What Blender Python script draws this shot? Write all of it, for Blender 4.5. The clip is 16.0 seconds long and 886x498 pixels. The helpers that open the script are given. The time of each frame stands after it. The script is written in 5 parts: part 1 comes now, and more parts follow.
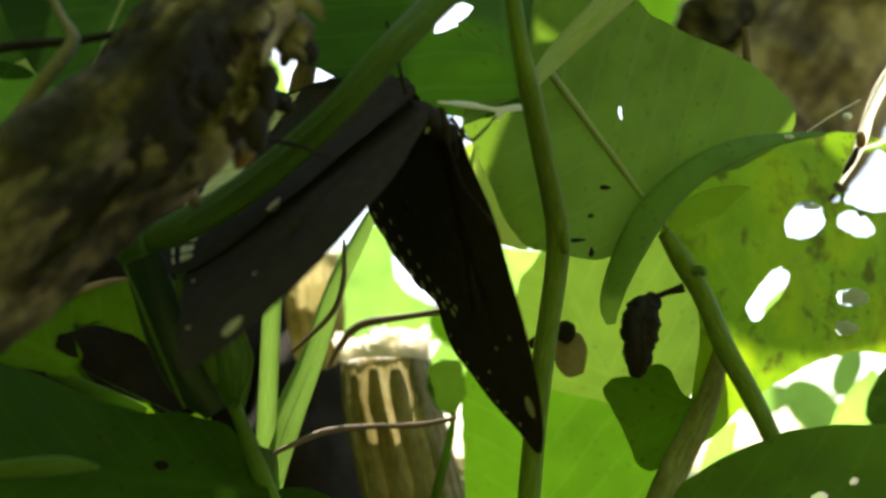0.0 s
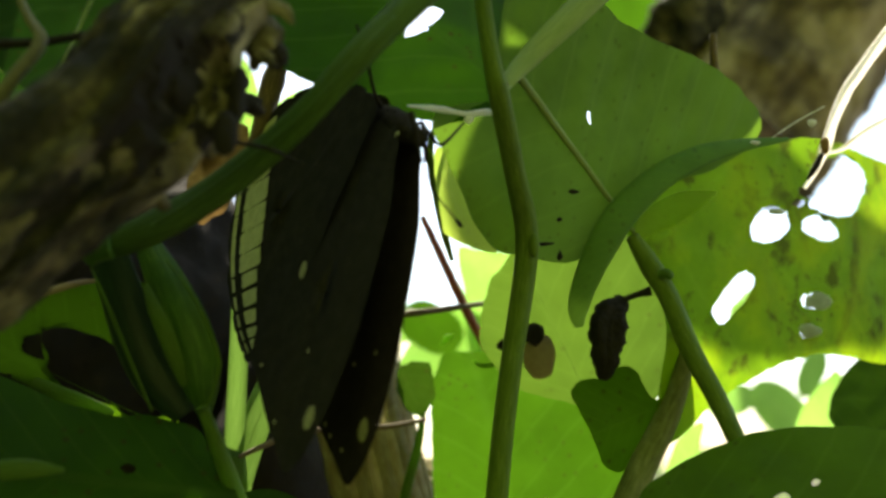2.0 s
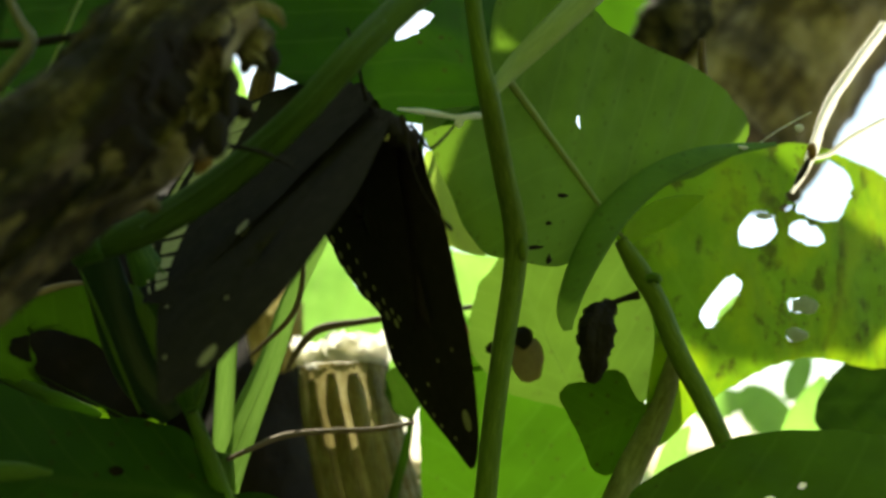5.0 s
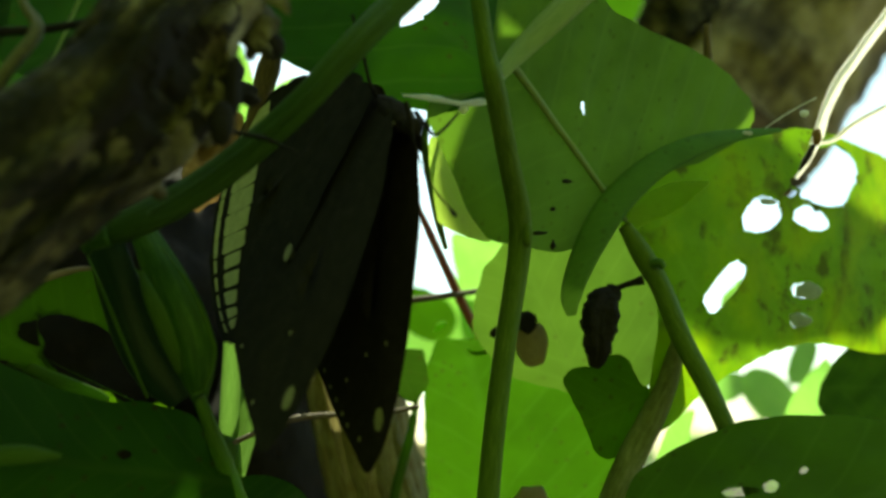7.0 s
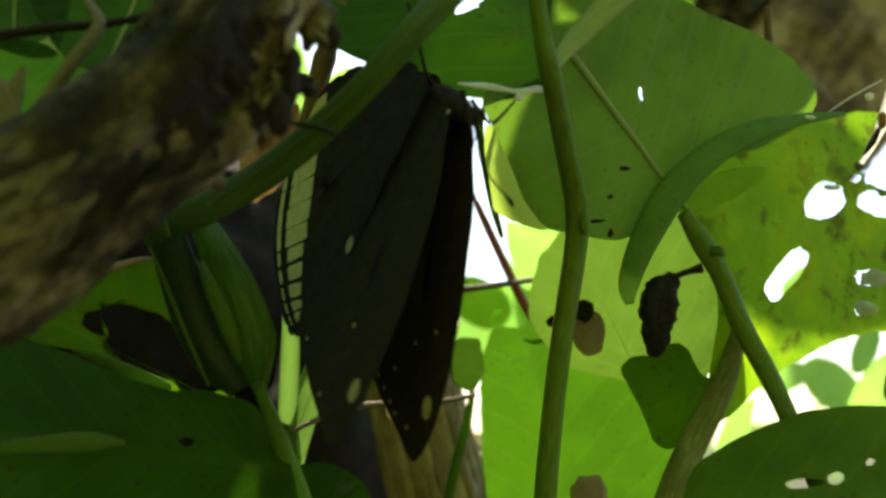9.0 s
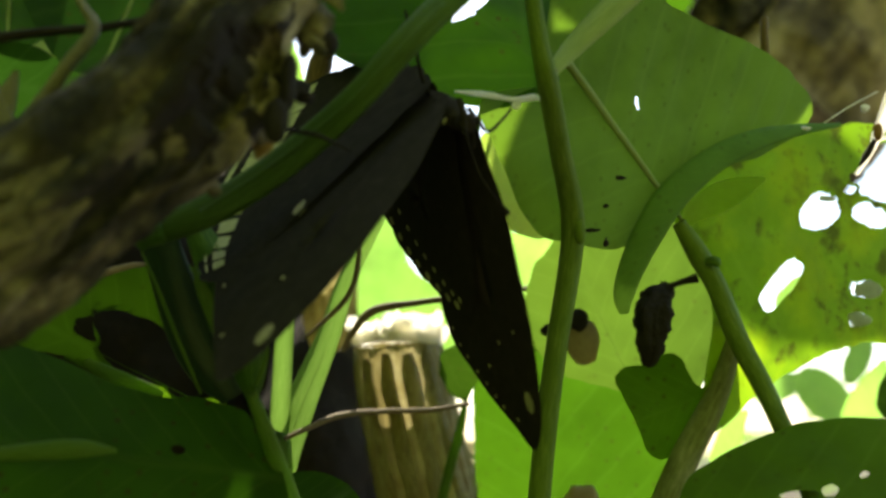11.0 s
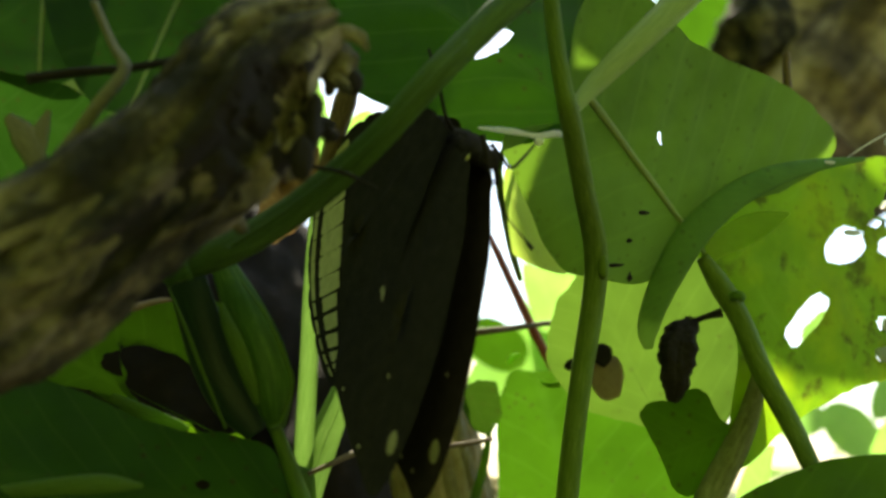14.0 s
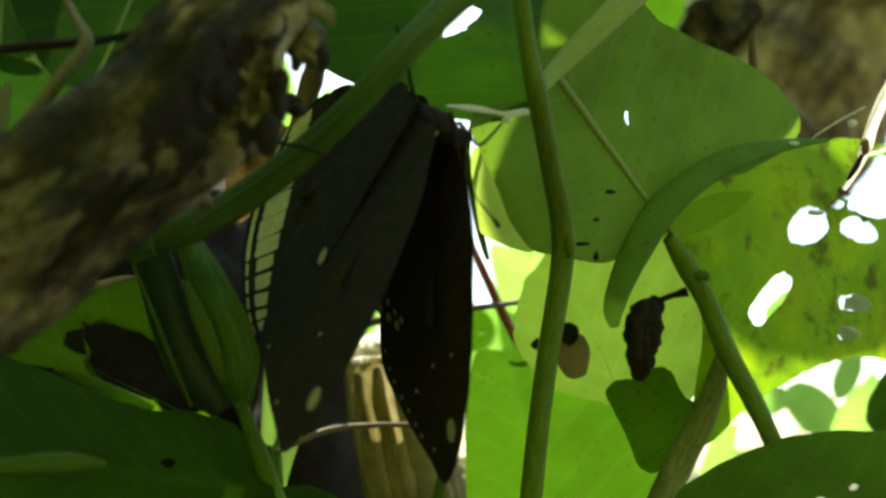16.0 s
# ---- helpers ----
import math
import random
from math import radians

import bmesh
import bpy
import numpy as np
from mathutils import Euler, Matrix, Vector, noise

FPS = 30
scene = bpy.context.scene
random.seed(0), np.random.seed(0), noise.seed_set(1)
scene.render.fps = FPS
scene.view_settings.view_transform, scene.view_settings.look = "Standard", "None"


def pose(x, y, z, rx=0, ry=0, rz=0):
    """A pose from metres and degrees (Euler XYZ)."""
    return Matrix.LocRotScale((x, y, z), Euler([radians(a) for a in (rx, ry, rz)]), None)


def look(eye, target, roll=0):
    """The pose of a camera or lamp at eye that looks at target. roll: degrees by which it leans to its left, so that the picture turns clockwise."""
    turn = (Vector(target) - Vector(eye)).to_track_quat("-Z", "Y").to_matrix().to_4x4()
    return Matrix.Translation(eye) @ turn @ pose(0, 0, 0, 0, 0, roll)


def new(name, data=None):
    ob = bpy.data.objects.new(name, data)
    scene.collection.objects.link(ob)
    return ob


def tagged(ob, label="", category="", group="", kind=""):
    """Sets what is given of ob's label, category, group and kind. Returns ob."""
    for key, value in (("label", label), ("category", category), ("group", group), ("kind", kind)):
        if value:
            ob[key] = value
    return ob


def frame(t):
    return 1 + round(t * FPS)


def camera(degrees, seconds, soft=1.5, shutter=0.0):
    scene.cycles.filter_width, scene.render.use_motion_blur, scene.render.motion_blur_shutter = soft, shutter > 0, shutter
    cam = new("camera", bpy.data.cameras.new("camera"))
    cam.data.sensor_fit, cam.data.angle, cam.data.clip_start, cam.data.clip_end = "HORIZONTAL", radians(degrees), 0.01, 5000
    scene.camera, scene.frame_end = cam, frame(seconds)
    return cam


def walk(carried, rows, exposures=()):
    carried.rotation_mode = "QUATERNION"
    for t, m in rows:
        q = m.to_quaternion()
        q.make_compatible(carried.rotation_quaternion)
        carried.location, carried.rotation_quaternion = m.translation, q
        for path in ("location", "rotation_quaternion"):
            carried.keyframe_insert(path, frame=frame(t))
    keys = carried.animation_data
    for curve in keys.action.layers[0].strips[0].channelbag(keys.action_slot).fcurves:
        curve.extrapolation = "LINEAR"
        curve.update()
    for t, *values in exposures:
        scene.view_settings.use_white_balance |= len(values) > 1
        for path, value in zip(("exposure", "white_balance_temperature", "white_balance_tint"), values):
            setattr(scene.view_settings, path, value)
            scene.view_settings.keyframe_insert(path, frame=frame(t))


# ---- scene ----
cam = camera(48.8, 16.0, soft=3.0)
cam.data.dof.use_dof, cam.data.dof.focus_distance, cam.data.dof.aperture_fstop = True, 0.152, 17.0
PATH = [
    (0.0, pose(-0.00004, 0.00061, 0.39955, 102.414, 0.364, 0.586)),
    (0.5, pose(0.00041, 0.00017, 0.39983, 102.022, 0.326, 0.026)),
    (1.0, pose(-0.00012, 0.00046, 0.39989, 101.741, 0.586, -1.340)),
    (1.5, pose(0.00058, -0.00012, 0.39971, 101.945, 0.562, -1.263)),
    (2.0, pose(0.00029, -0.00013, 0.39991, 102.375, 0.466, -1.095)),
    (2.5, pose(-0.00002, -0.00031, 0.40009, 102.656, 0.297, -0.873)),
    (3.0, pose(-0.00006, -0.00052, 0.40010, 102.265, 0.139, -0.526)),
    (3.5, pose(-0.00043, -0.00031, 0.40031, 102.355, -0.067, -0.217)),
    (4.0, pose(-0.00034, 0.00025, 0.39983, 102.598, 0.117, -0.779)),
    (6.5, pose(0.00031, -0.00144, 0.40017, 101.950, 0.401, -2.273)),
    (7.0, pose(0.00013, -0.00116, 0.40021, 101.516, 0.266, -1.551)),
    (7.5, pose(0.00089, -0.00133, 0.39980, 101.095, 0.493, -0.265)),
    (8.0, pose(0.00073, -0.00116, 0.39949, 101.408, 0.463, 0.610)),
    (8.5, pose(-0.00003, -0.00101, 0.40007, 100.814, -0.009, 1.564)),
    (11.0, pose(-0.00080, -0.00027, 0.40079, 101.189, -0.418, 1.013)),
    (11.5, pose(-0.00012, -0.00030, 0.39995, 102.178, -0.203, 0.537)),
    (12.0, pose(0.00022, -0.00015, 0.39925, 101.711, -0.047, 0.392)),
    (12.5, pose(0.00000, 0.00000, 0.40000, 102.000, -0.000, 0.000)),
    (13.0, pose(0.00031, -0.00094, 0.40037, 102.533, -0.031, 0.432)),
    (13.5, pose(-0.00007, -0.00083, 0.40030, 103.077, 0.004, 0.661)),
    (14.0, pose(-0.00095, -0.00093, 0.40093, 103.133, -0.600, 2.317)),
    (14.5, pose(-0.00172, -0.00039, 0.40080, 102.305, -0.693, 2.621)),
    (15.0, pose(-0.00110, -0.00016, 0.40035, 102.139, -0.796, 2.345)),
    (15.5, pose(-0.00105, -0.00023, 0.40041, 102.011, -0.585, 1.352)),
    (16.0, pose(-0.00075, -0.00066, 0.40034, 102.124, -0.357, 0.497)),
]
walk(cam, PATH, [(0.0, 1.68, 7700, 7), (0.5, 1.28, 7700, 7), (1.0, 1.08, 7700, 7), (1.5, 1.68, 7700, 6), (2.0, 1.48, 7700, 4), (2.5, 1.13, 7700, 5), (3.0, 1.16, 7700, 5), (3.5, 1.58, 7700, 6), (4.2, 1.53, 7700, 6), (6.3, 0.98, 7800, -22), (7.0, 1.15, 7800, -20), (7.5, 1.33, 7800, -14), (8.0, 0.91, 7700, -4), (8.5, 1.44, 7700, 0), (11.0, 1.61, 7700, 4), (11.5, 1.16, 7700, 4), (12.0, 1.18, 7700, 2), (12.5, 1.58, 7700, -2), (13.5, 1.56, 7700, 1), (16.0, 1.63, 7700, -1)])

# ---- light ----
SUN_ELEVATION, SUN_AZIMUTH = radians(56), radians(-6)
world = bpy.data.worlds.new("world")
scene.world = world
world.use_nodes = True
wn = world.node_tree
sky = wn.nodes.new("ShaderNodeTexSky")
sky.sky_type, sky.sun_disc = "NISHITA", False
sky.sun_elevation, sky.sun_rotation = SUN_ELEVATION, SUN_AZIMUTH
sky.air_density, sky.dust_density = 1.0, 1.2
background = wn.nodes["Background"]
background.inputs["Strength"].default_value = 0.15
wn.links.new(sky.outputs["Color"], background.inputs["Color"])

sun_data = bpy.data.lights.new("sun", "SUN")
sun_data.energy, sun_data.angle, sun_data.color = 4.5, radians(1.0), (1.0, 0.95, 0.86)
sun = new("sun", sun_data)
to_sun = Vector((math.sin(SUN_AZIMUTH) * math.cos(SUN_ELEVATION), math.cos(SUN_AZIMUTH) * math.cos(SUN_ELEVATION), math.sin(SUN_ELEVATION)))
sun.matrix_world = look(to_sun, (0, 0, 0))


# ---- materials ----
def material(name):
    m = bpy.data.materials.new(name)
    m.use_nodes = True
    nt = m.node_tree
    nt.nodes.clear()
    out = nt.nodes.new("ShaderNodeOutputMaterial")
    return m, nt, out


def node(nt, kind, **values):
    n = nt.nodes.new(kind)
    for key, value in values.items():
        n.inputs[key].default_value = value
    return n


def math_node(nt, op, a, b=None, c=None):
    n = nt.nodes.new("ShaderNodeMath")
    n.operation = op
    for i, v in enumerate((a, b, c)):
        if v is None:
            continue
        if isinstance(v, (int, float)):
            n.inputs[i].default_value = v
        else:
            nt.links.new(v, n.inputs[i])
    return n.outputs[0]


def ramp(nt, value, stops):
    n = nt.nodes.new("ShaderNodeValToRGB")
    while len(n.color_ramp.elements) < len(stops):
        n.color_ramp.elements.new(0.5)
    for e, (p, c) in zip(n.color_ramp.elements, stops):
        e.position, e.color = p, (*c, 1) if len(c) == 3 else c
    nt.links.new(value, n.inputs[0])
    return n.outputs[0]


def mix_colour(nt, fac, a, b, kind="MIX"):
    n = nt.nodes.new("ShaderNodeMix")
    n.data_type, n.blend_type = "RGBA", kind
    for socket, v in ((n.inputs[0], fac), (n.inputs[6], a), (n.inputs[7], b)):
        if isinstance(v, (int, float)):
            socket.default_value = v
        elif isinstance(v, tuple):
            socket.default_value = (*v, 1)
        else:
            nt.links.new(v, socket)
    return n.outputs[2]


def noise_tex(nt, coord, scale, detail=4, rough=0.55):
    n = node(nt, "ShaderNodeTexNoise", Scale=scale, Detail=detail, Roughness=rough)
    nt.links.new(coord, n.inputs["Vector"])
    return n.outputs["Fac"]


def leaf_material(name, front, through_colour, veins=9, spots=0.5, share=0.55, gloss=0.6, sweep=0.75, vein_strength=0.07, stain=0.0):
    """A thin leaf: skin on both sides, light that comes through, pale veins, mottling and brown specks."""
    m, nt, out = material(name)
    coords = nt.nodes.new("ShaderNodeTexCoord")
    uv = nt.nodes.new("ShaderNodeSeparateXYZ")
    nt.links.new(coords.outputs["UV"], uv.inputs[0])
    obj = coords.outputs["Object"]
    wobble = math_node(nt, "MULTIPLY_ADD", noise_tex(nt, obj, 60, 2), 0.10, -0.05)
    along, side = uv.outputs[0], math_node(nt, "ABSOLUTE", uv.outputs[1])
    phase = math_node(nt, "ADD", math_node(nt, "SUBTRACT", along, math_node(nt, "MULTIPLY", math_node(nt, "POWER", side, 0.8), sweep)), wobble)
    saw = math_node(nt, "FRACT", math_node(nt, "MULTIPLY", phase, veins))
    ridge = math_node(nt, "ABSOLUTE", math_node(nt, "SUBTRACT", saw, 0.5))
    vein = ramp(nt, ridge, [(0.0, (1, 1, 1)), (0.03, (0.6, 0.6, 0.6)), (0.10, (0, 0, 0))])
    rib = ramp(nt, side, [(0.0, (1, 1, 1)), (0.012, (0.7, 0.7, 0.7)), (0.025, (0, 0, 0))])
    lines = math_node(nt, "MAXIMUM", vein, rib)
    lines = math_node(nt, "MULTIPLY", lines, vein_strength)
    mottle = noise_tex(nt, obj, 90, 5)
    fine = noise_tex(nt, obj, 900, 3)
    base = mix_colour(nt, ramp(nt, mottle, [(0.3, (0, 0, 0)), (0.7, (1, 1, 1))]), tuple(c * 0.72 for c in front), tuple(c * 1.25 for c in front))
    glow = mix_colour(nt, ramp(nt, mottle, [(0.3, (0, 0, 0)), (0.7, (1, 1, 1))]), tuple(c * 0.8 for c in through_colour), tuple(min(1, c * 1.15) for c in through_colour))
    glow = mix_colour(nt, math_node(nt, "MULTIPLY", fine, 0.35), glow, tuple(c * 0.5 for c in through_colour))
    broad = ramp(nt, noise_tex(nt, obj, 26, 3), [(0.38, (0, 0, 0)), (0.68, (1, 1, 1))])
    glow = mix_colour(nt, math_node(nt, "MULTIPLY", broad, 0.7), glow, tuple(min(0.9, c * k) for c, k in zip(through_colour, (1.45, 1.4, 1.2))))
    base = mix_colour(nt, lines, base, (0.25, 0.33, 0.10))
    glow = mix_colour(nt, lines, glow, tuple(min(0.8, c * 2.6 + 0.02) for c in through_colour))
    vor = node(nt, "ShaderNodeTexVoronoi", Scale=420.0)
    nt.links.new(obj, vor.inputs["Vector"])
    speck = ramp(nt, vor.outputs["Distance"], [(0.0, (1, 1, 1)), (0.10, (1, 1, 1)), (0.24, (0, 0, 0))])
    patch = ramp(nt, noise_tex(nt, obj, 45, 3), [(0.42, (0, 0, 0)), (0.56, (1, 1, 1))])
    brown = math_node(nt, "MULTIPLY", math_node(nt, "MULTIPLY", speck, patch), spots)
    base = mix_colour(nt, brown, base, (0.035, 0.022, 0.008))
    glow = mix_colour(nt, brown, glow, (0.05, 0.03, 0.01))
    if stain:
        rot = ramp(nt, noise_tex(nt, obj, 170, 6), [(0.52, (0, 0, 0)), (0.62, (1, 1, 1))])
        rot = math_node(nt, "MULTIPLY", rot, stain)
        base = mix_colour(nt, rot, base, (0.05, 0.045, 0.012))
        glow = mix_colour(nt, rot, glow, (0.065, 0.075, 0.012))
        sick = ramp(nt, noise_tex(nt, obj, 75, 4), [(0.46, (0, 0, 0)), (0.62, (1, 1, 1))])
        glow = mix_colour(nt, math_node(nt, "MULTIPLY", sick, stain), glow, tuple(min(0.9, c * k) for c, k in zip(through_colour, (1.75, 1.35, 1.0))))
    bump = node(nt, "ShaderNodeBump", Strength=0.35, Distance=0.0004)
    height = math_node(nt, "ADD", math_node(nt, "MULTIPLY", lines, -1.2), math_node(nt, "MULTIPLY", mottle, 0.9))
    nt.links.new(height, bump.inputs["Height"])
    skin = node(nt, "ShaderNodeBsdfPrincipled", Roughness=gloss)
    skin.inputs["Specular IOR Level"].default_value = 0.07
    nt.links.new(base, skin.inputs["Base Color"])
    nt.links.new(bump.outputs["Normal"], skin.inputs["Normal"])
    thin = nt.nodes.new("ShaderNodeBsdfTranslucent")
    nt.links.new(glow, thin.inputs["Color"])
    nt.links.new(bump.outputs["Normal"], thin.inputs["Normal"])
    mix = node(nt, "ShaderNodeMixShader")
    mix.inputs[0].default_value = share
    nt.links.new(skin.outputs[0], mix.inputs[1])
    nt.links.new(thin.outputs[0], mix.inputs[2])
    nt.links.new(mix.outputs[0], out.inputs["Surface"])
    return m


def rough_material(name, stops, scale, stretch=(1, 1, 1), rough=0.8, bump=0.5, depth=0.0006, fine=6.0, translucent=0.0, spec=0.3, blotch=0.0):
    """Bark, dead stalks, soil, stems: colours from two sizes of noise, stretched along the fibres."""
    m, nt, out = material(name)
    coords = nt.nodes.new("ShaderNodeTexCoord")
    mapping = nt.nodes.new("ShaderNodeMapping")
    mapping.inputs["Scale"].default_value = stretch
    nt.links.new(coords.outputs["UV" if stretch != (1, 1, 1) else "Object"], mapping.inputs["Vector"])
    big = noise_tex(nt, mapping.outputs[0], scale, 5, 0.6)
    small = noise_tex(nt, mapping.outputs[0], scale * fine, 4, 0.6)
    value = math_node(nt, "ADD", math_node(nt, "MULTIPLY", big, 0.65), math_node(nt, "MULTIPLY", small, 0.35))
    if blotch:
        patch = noise_tex(nt, coords.outputs["Object"], blotch, 5, 0.65)
        value = math_node(nt, "ADD", value, math_node(nt, "MULTIPLY_ADD", patch, 0.9, -0.45))
    colour = ramp(nt, value, stops)
    b = node(nt, "ShaderNodeBump", Strength=bump, Distance=depth)
    nt.links.new(value, b.inputs["Height"])
    skin = node(nt, "ShaderNodeBsdfPrincipled", Roughness=rough)
    skin.inputs["Specular IOR Level"].default_value = spec
    nt.links.new(colour, skin.inputs["Base Color"])
    nt.links.new(b.outputs["Normal"], skin.inputs["Normal"])
    if translucent:
        thin = nt.nodes.new("ShaderNodeBsdfTranslucent")
        nt.links.new(colour, thin.inputs["Color"])
        mix = node(nt, "ShaderNodeMixShader")
        mix.inputs[0].default_value = translucent
        nt.links.new(skin.outputs[0], mix.inputs[1])
        nt.links.new(thin.outputs[0], mix.inputs[2])
        nt.links.new(mix.outputs[0], out.inputs["Surface"])
    else:
        nt.links.new(skin.outputs[0], out.inputs["Surface"])
    return m


LEAF = leaf_material("leaf_green", (0.038, 0.090, 0.013), (0.0275, 0.066, 0.0055), 5, sweep=-0.55, vein_strength=0.06)
LEAF_HEART = leaf_material("leaf_heart_green", (0.125, 0.215, 0.060), (0.105, 0.205, 0.020), 5, 0.3, sweep=-0.55, vein_strength=0.09)
LEAF_UNDER = leaf_material("leaf_underside", (0.078, 0.165, 0.042), (0.06, 0.13, 0.015), 6, 0.3, share=0.15)
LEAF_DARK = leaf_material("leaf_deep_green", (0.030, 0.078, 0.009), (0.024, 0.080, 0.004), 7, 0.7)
# darker copy of leaf_deep_green; deep shade is put into the colour
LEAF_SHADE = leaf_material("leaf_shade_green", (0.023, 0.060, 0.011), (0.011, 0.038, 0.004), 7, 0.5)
LEAF_PALE = leaf_material("leaf_young_green", (0.06, 0.13, 0.013), (0.042, 0.120, 0.006), 7, 0.4)
LEAF_WILTED = leaf_material("leaf_wilted_green", (0.06, 0.13, 0.015), (0.070, 0.165, 0.007), 6, 0.45)
LEAF_EATEN = leaf_material("leaf_eaten_green", (0.07, 0.13, 0.015), (0.172, 0.345, 0.018), 6, 0.8, share=0.7, stain=0.8)
LEAF_YOUNG = leaf_material("leaf_yellow_green", (0.09, 0.16, 0.02), (0.086, 0.165, 0.020), 7, 0.3)
FAR_LEAVES = rough_material("far_leaves", [(0.3, (0.10, 0.20, 0.03)), (0.7, (0.24, 0.38, 0.08))], 8, rough=0.5, translucent=0.5)
# bright copy of the leaf greens, with backlight put into the colour
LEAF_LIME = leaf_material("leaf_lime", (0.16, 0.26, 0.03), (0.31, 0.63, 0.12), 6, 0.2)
# a still brighter copy, with full sunlight put into the colour
LEAF_SUN_PAINT = leaf_material("leaf_painted_sun", (0.18, 0.28, 0.03), (0.52, 0.86, 0.13), 6, 0.2)
RIB_PALE = rough_material("midrib_pale", [(0.3, (0.19, 0.27, 0.075)), (0.7, (0.28, 0.36, 0.12))], 3, (1, 9, 1), 0.5, 0.2, 0.0002, translucent=0.3)
RIB = rough_material("leaf_rib", [(0.3, (0.20, 0.30, 0.085)), (0.7, (0.33, 0.42, 0.15))], 3, (1, 9, 1), 0.5, 0.2, 0.0002, translucent=0.3)
STEM = rough_material("stem_green", [(0.3, (0.06, 0.11, 0.015)), (0.55, (0.12, 0.19, 0.032)), (0.72, (0.24, 0.31, 0.09))], 3, (1, 9, 1), 0.5, 0.25, 0.0003, translucent=0.25, spec=0.12)
STALK_BROWN = rough_material("stalk_brownish", [(0.3, (0.11, 0.12, 0.035)), (0.55, (0.22, 0.25, 0.09)), (0.76, (0.36, 0.38, 0.18))], 3, (1, 8, 1), 0.6, 0.35, 0.0003, translucent=0.35, spec=0.12, blotch=120.0)
STEM_DARK = rough_material("sheath_green", [(0.3, (0.030, 0.070, 0.010)), (0.55, (0.050, 0.108, 0.019)), (0.78, (0.095, 0.17, 0.036))], 3, (1, 7, 1), 0.5, 0.3, 0.0004, translucent=0.2)
SHEATH = rough_material("sheath_striped", [(0.3, (0.025, 0.075, 0.012)), (0.52, (0.055, 0.14, 0.022)), (0.75, (0.18, 0.30, 0.07))], 2, (1, 10, 1), 0.4, 0.3, 0.0004, translucent=0.3)
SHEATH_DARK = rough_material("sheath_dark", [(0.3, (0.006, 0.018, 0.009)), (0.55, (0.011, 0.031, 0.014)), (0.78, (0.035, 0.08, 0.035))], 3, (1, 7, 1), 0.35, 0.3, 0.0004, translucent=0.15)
MEMBRANE = rough_material("dried_membrane", [(0.3, (0.40, 0.44, 0.34)), (0.7, (0.66, 0.70, 0.60))], 400, rough=0.5, bump=0.3, depth=0.0002, translucent=0.7)
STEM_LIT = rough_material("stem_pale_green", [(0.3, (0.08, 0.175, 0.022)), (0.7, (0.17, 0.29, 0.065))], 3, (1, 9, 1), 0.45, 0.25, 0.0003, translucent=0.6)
# the near-black blotches also stand in for shaded crevices in the stalk
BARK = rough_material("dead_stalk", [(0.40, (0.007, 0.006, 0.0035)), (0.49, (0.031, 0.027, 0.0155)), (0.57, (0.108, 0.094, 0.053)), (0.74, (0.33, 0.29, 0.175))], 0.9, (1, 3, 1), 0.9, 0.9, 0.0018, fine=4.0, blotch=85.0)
BARK_PALE = rough_material("dead_bark", [(0.32, (0.010, 0.008, 0.004)), (0.54, (0.06, 0.047, 0.024)), (0.76, (0.25, 0.20, 0.105))], 3, (1, 6, 1), 0.9, 0.8, 0.0008, blotch=200.0)
BARK_TAN = rough_material("tan_bark", [(0.3, (0.03, 0.024, 0.012)), (0.5, (0.13, 0.112, 0.056)), (0.72, (0.32, 0.275, 0.15))], 2, (1, 4, 1), 0.9, 0.8, 0.0008, blotch=160.0)
TRUNK = rough_material("rotten_log", [(0.34, (0.014, 0.010, 0.006)), (0.46, (0.10, 0.074, 0.040)), (0.58, (0.34, 0.27, 0.155)), (0.78, (0.60, 0.50, 0.33))], 1.5, (1.2, 3, 1), 0.9, 1.0, 0.004, fine=5.0, blotch=18.0)
STUMP = rough_material("cut_stem", [(0.24, (0.10, 0.078, 0.028)), (0.44, (0.27, 0.225, 0.095)), (0.66, (0.50, 0.45, 0.26))], 3, (1.2, 7, 1), 0.6, 0.9, 0.001, translucent=0.38, blotch=70.0)
# near-white and translucent, so shreds and added glints read as glare
FIBRE_GLARE = rough_material("white_fibre_glare", [(0.3, (0.88, 0.86, 0.76)), (0.7, (0.95, 0.94, 0.90))], 300, rough=0.7, translucent=0.8)
# brighter copy of cut_stem; on the far stem it stands for sunlight
STUMP_PALE = rough_material("cut_stem_pale", [(0.24, (0.12, 0.10, 0.035)), (0.44, (0.30, 0.26, 0.10)), (0.66, (0.55, 0.50, 0.27))], 3, (1.2, 7, 1), 0.6, 0.9, 0.001, translucent=0.5, blotch=70.0)
TWIG = rough_material("twig", [(0.3, (0.05, 0.035, 0.02)), (0.6, (0.16, 0.11, 0.06)), (0.8, (0.28, 0.2, 0.11))], 3, (2, 9, 1), 0.7, 0.6, 0.0004)
TWIG_PALE = rough_material("twig_pale", [(0.3, (0.06, 0.055, 0.032)), (0.55, (0.14, 0.13, 0.08)), (0.78, (0.26, 0.24, 0.16))], 3, (2, 7, 1), 0.8, 0.6, 0.0004)
TWIG_RED = rough_material("twig_red", [(0.3, (0.16, 0.03, 0.02)), (0.55, (0.36, 0.08, 0.05)), (0.78, (0.42, 0.26, 0.14))], 4, (2, 3, 1), 0.6, 0.5, 0.0003)
# whitened beyond dry wood, so that direct sun sits in the colour
TWIG_DRY = rough_material("twig_dry", [(0.22, (0.66, 0.34, 0.18)), (0.36, (0.88, 0.72, 0.56)), (0.5, (0.93, 0.89, 0.83))], 3, (2, 6, 1), 0.5, 0.5, 0.0004, translucent=0.55)
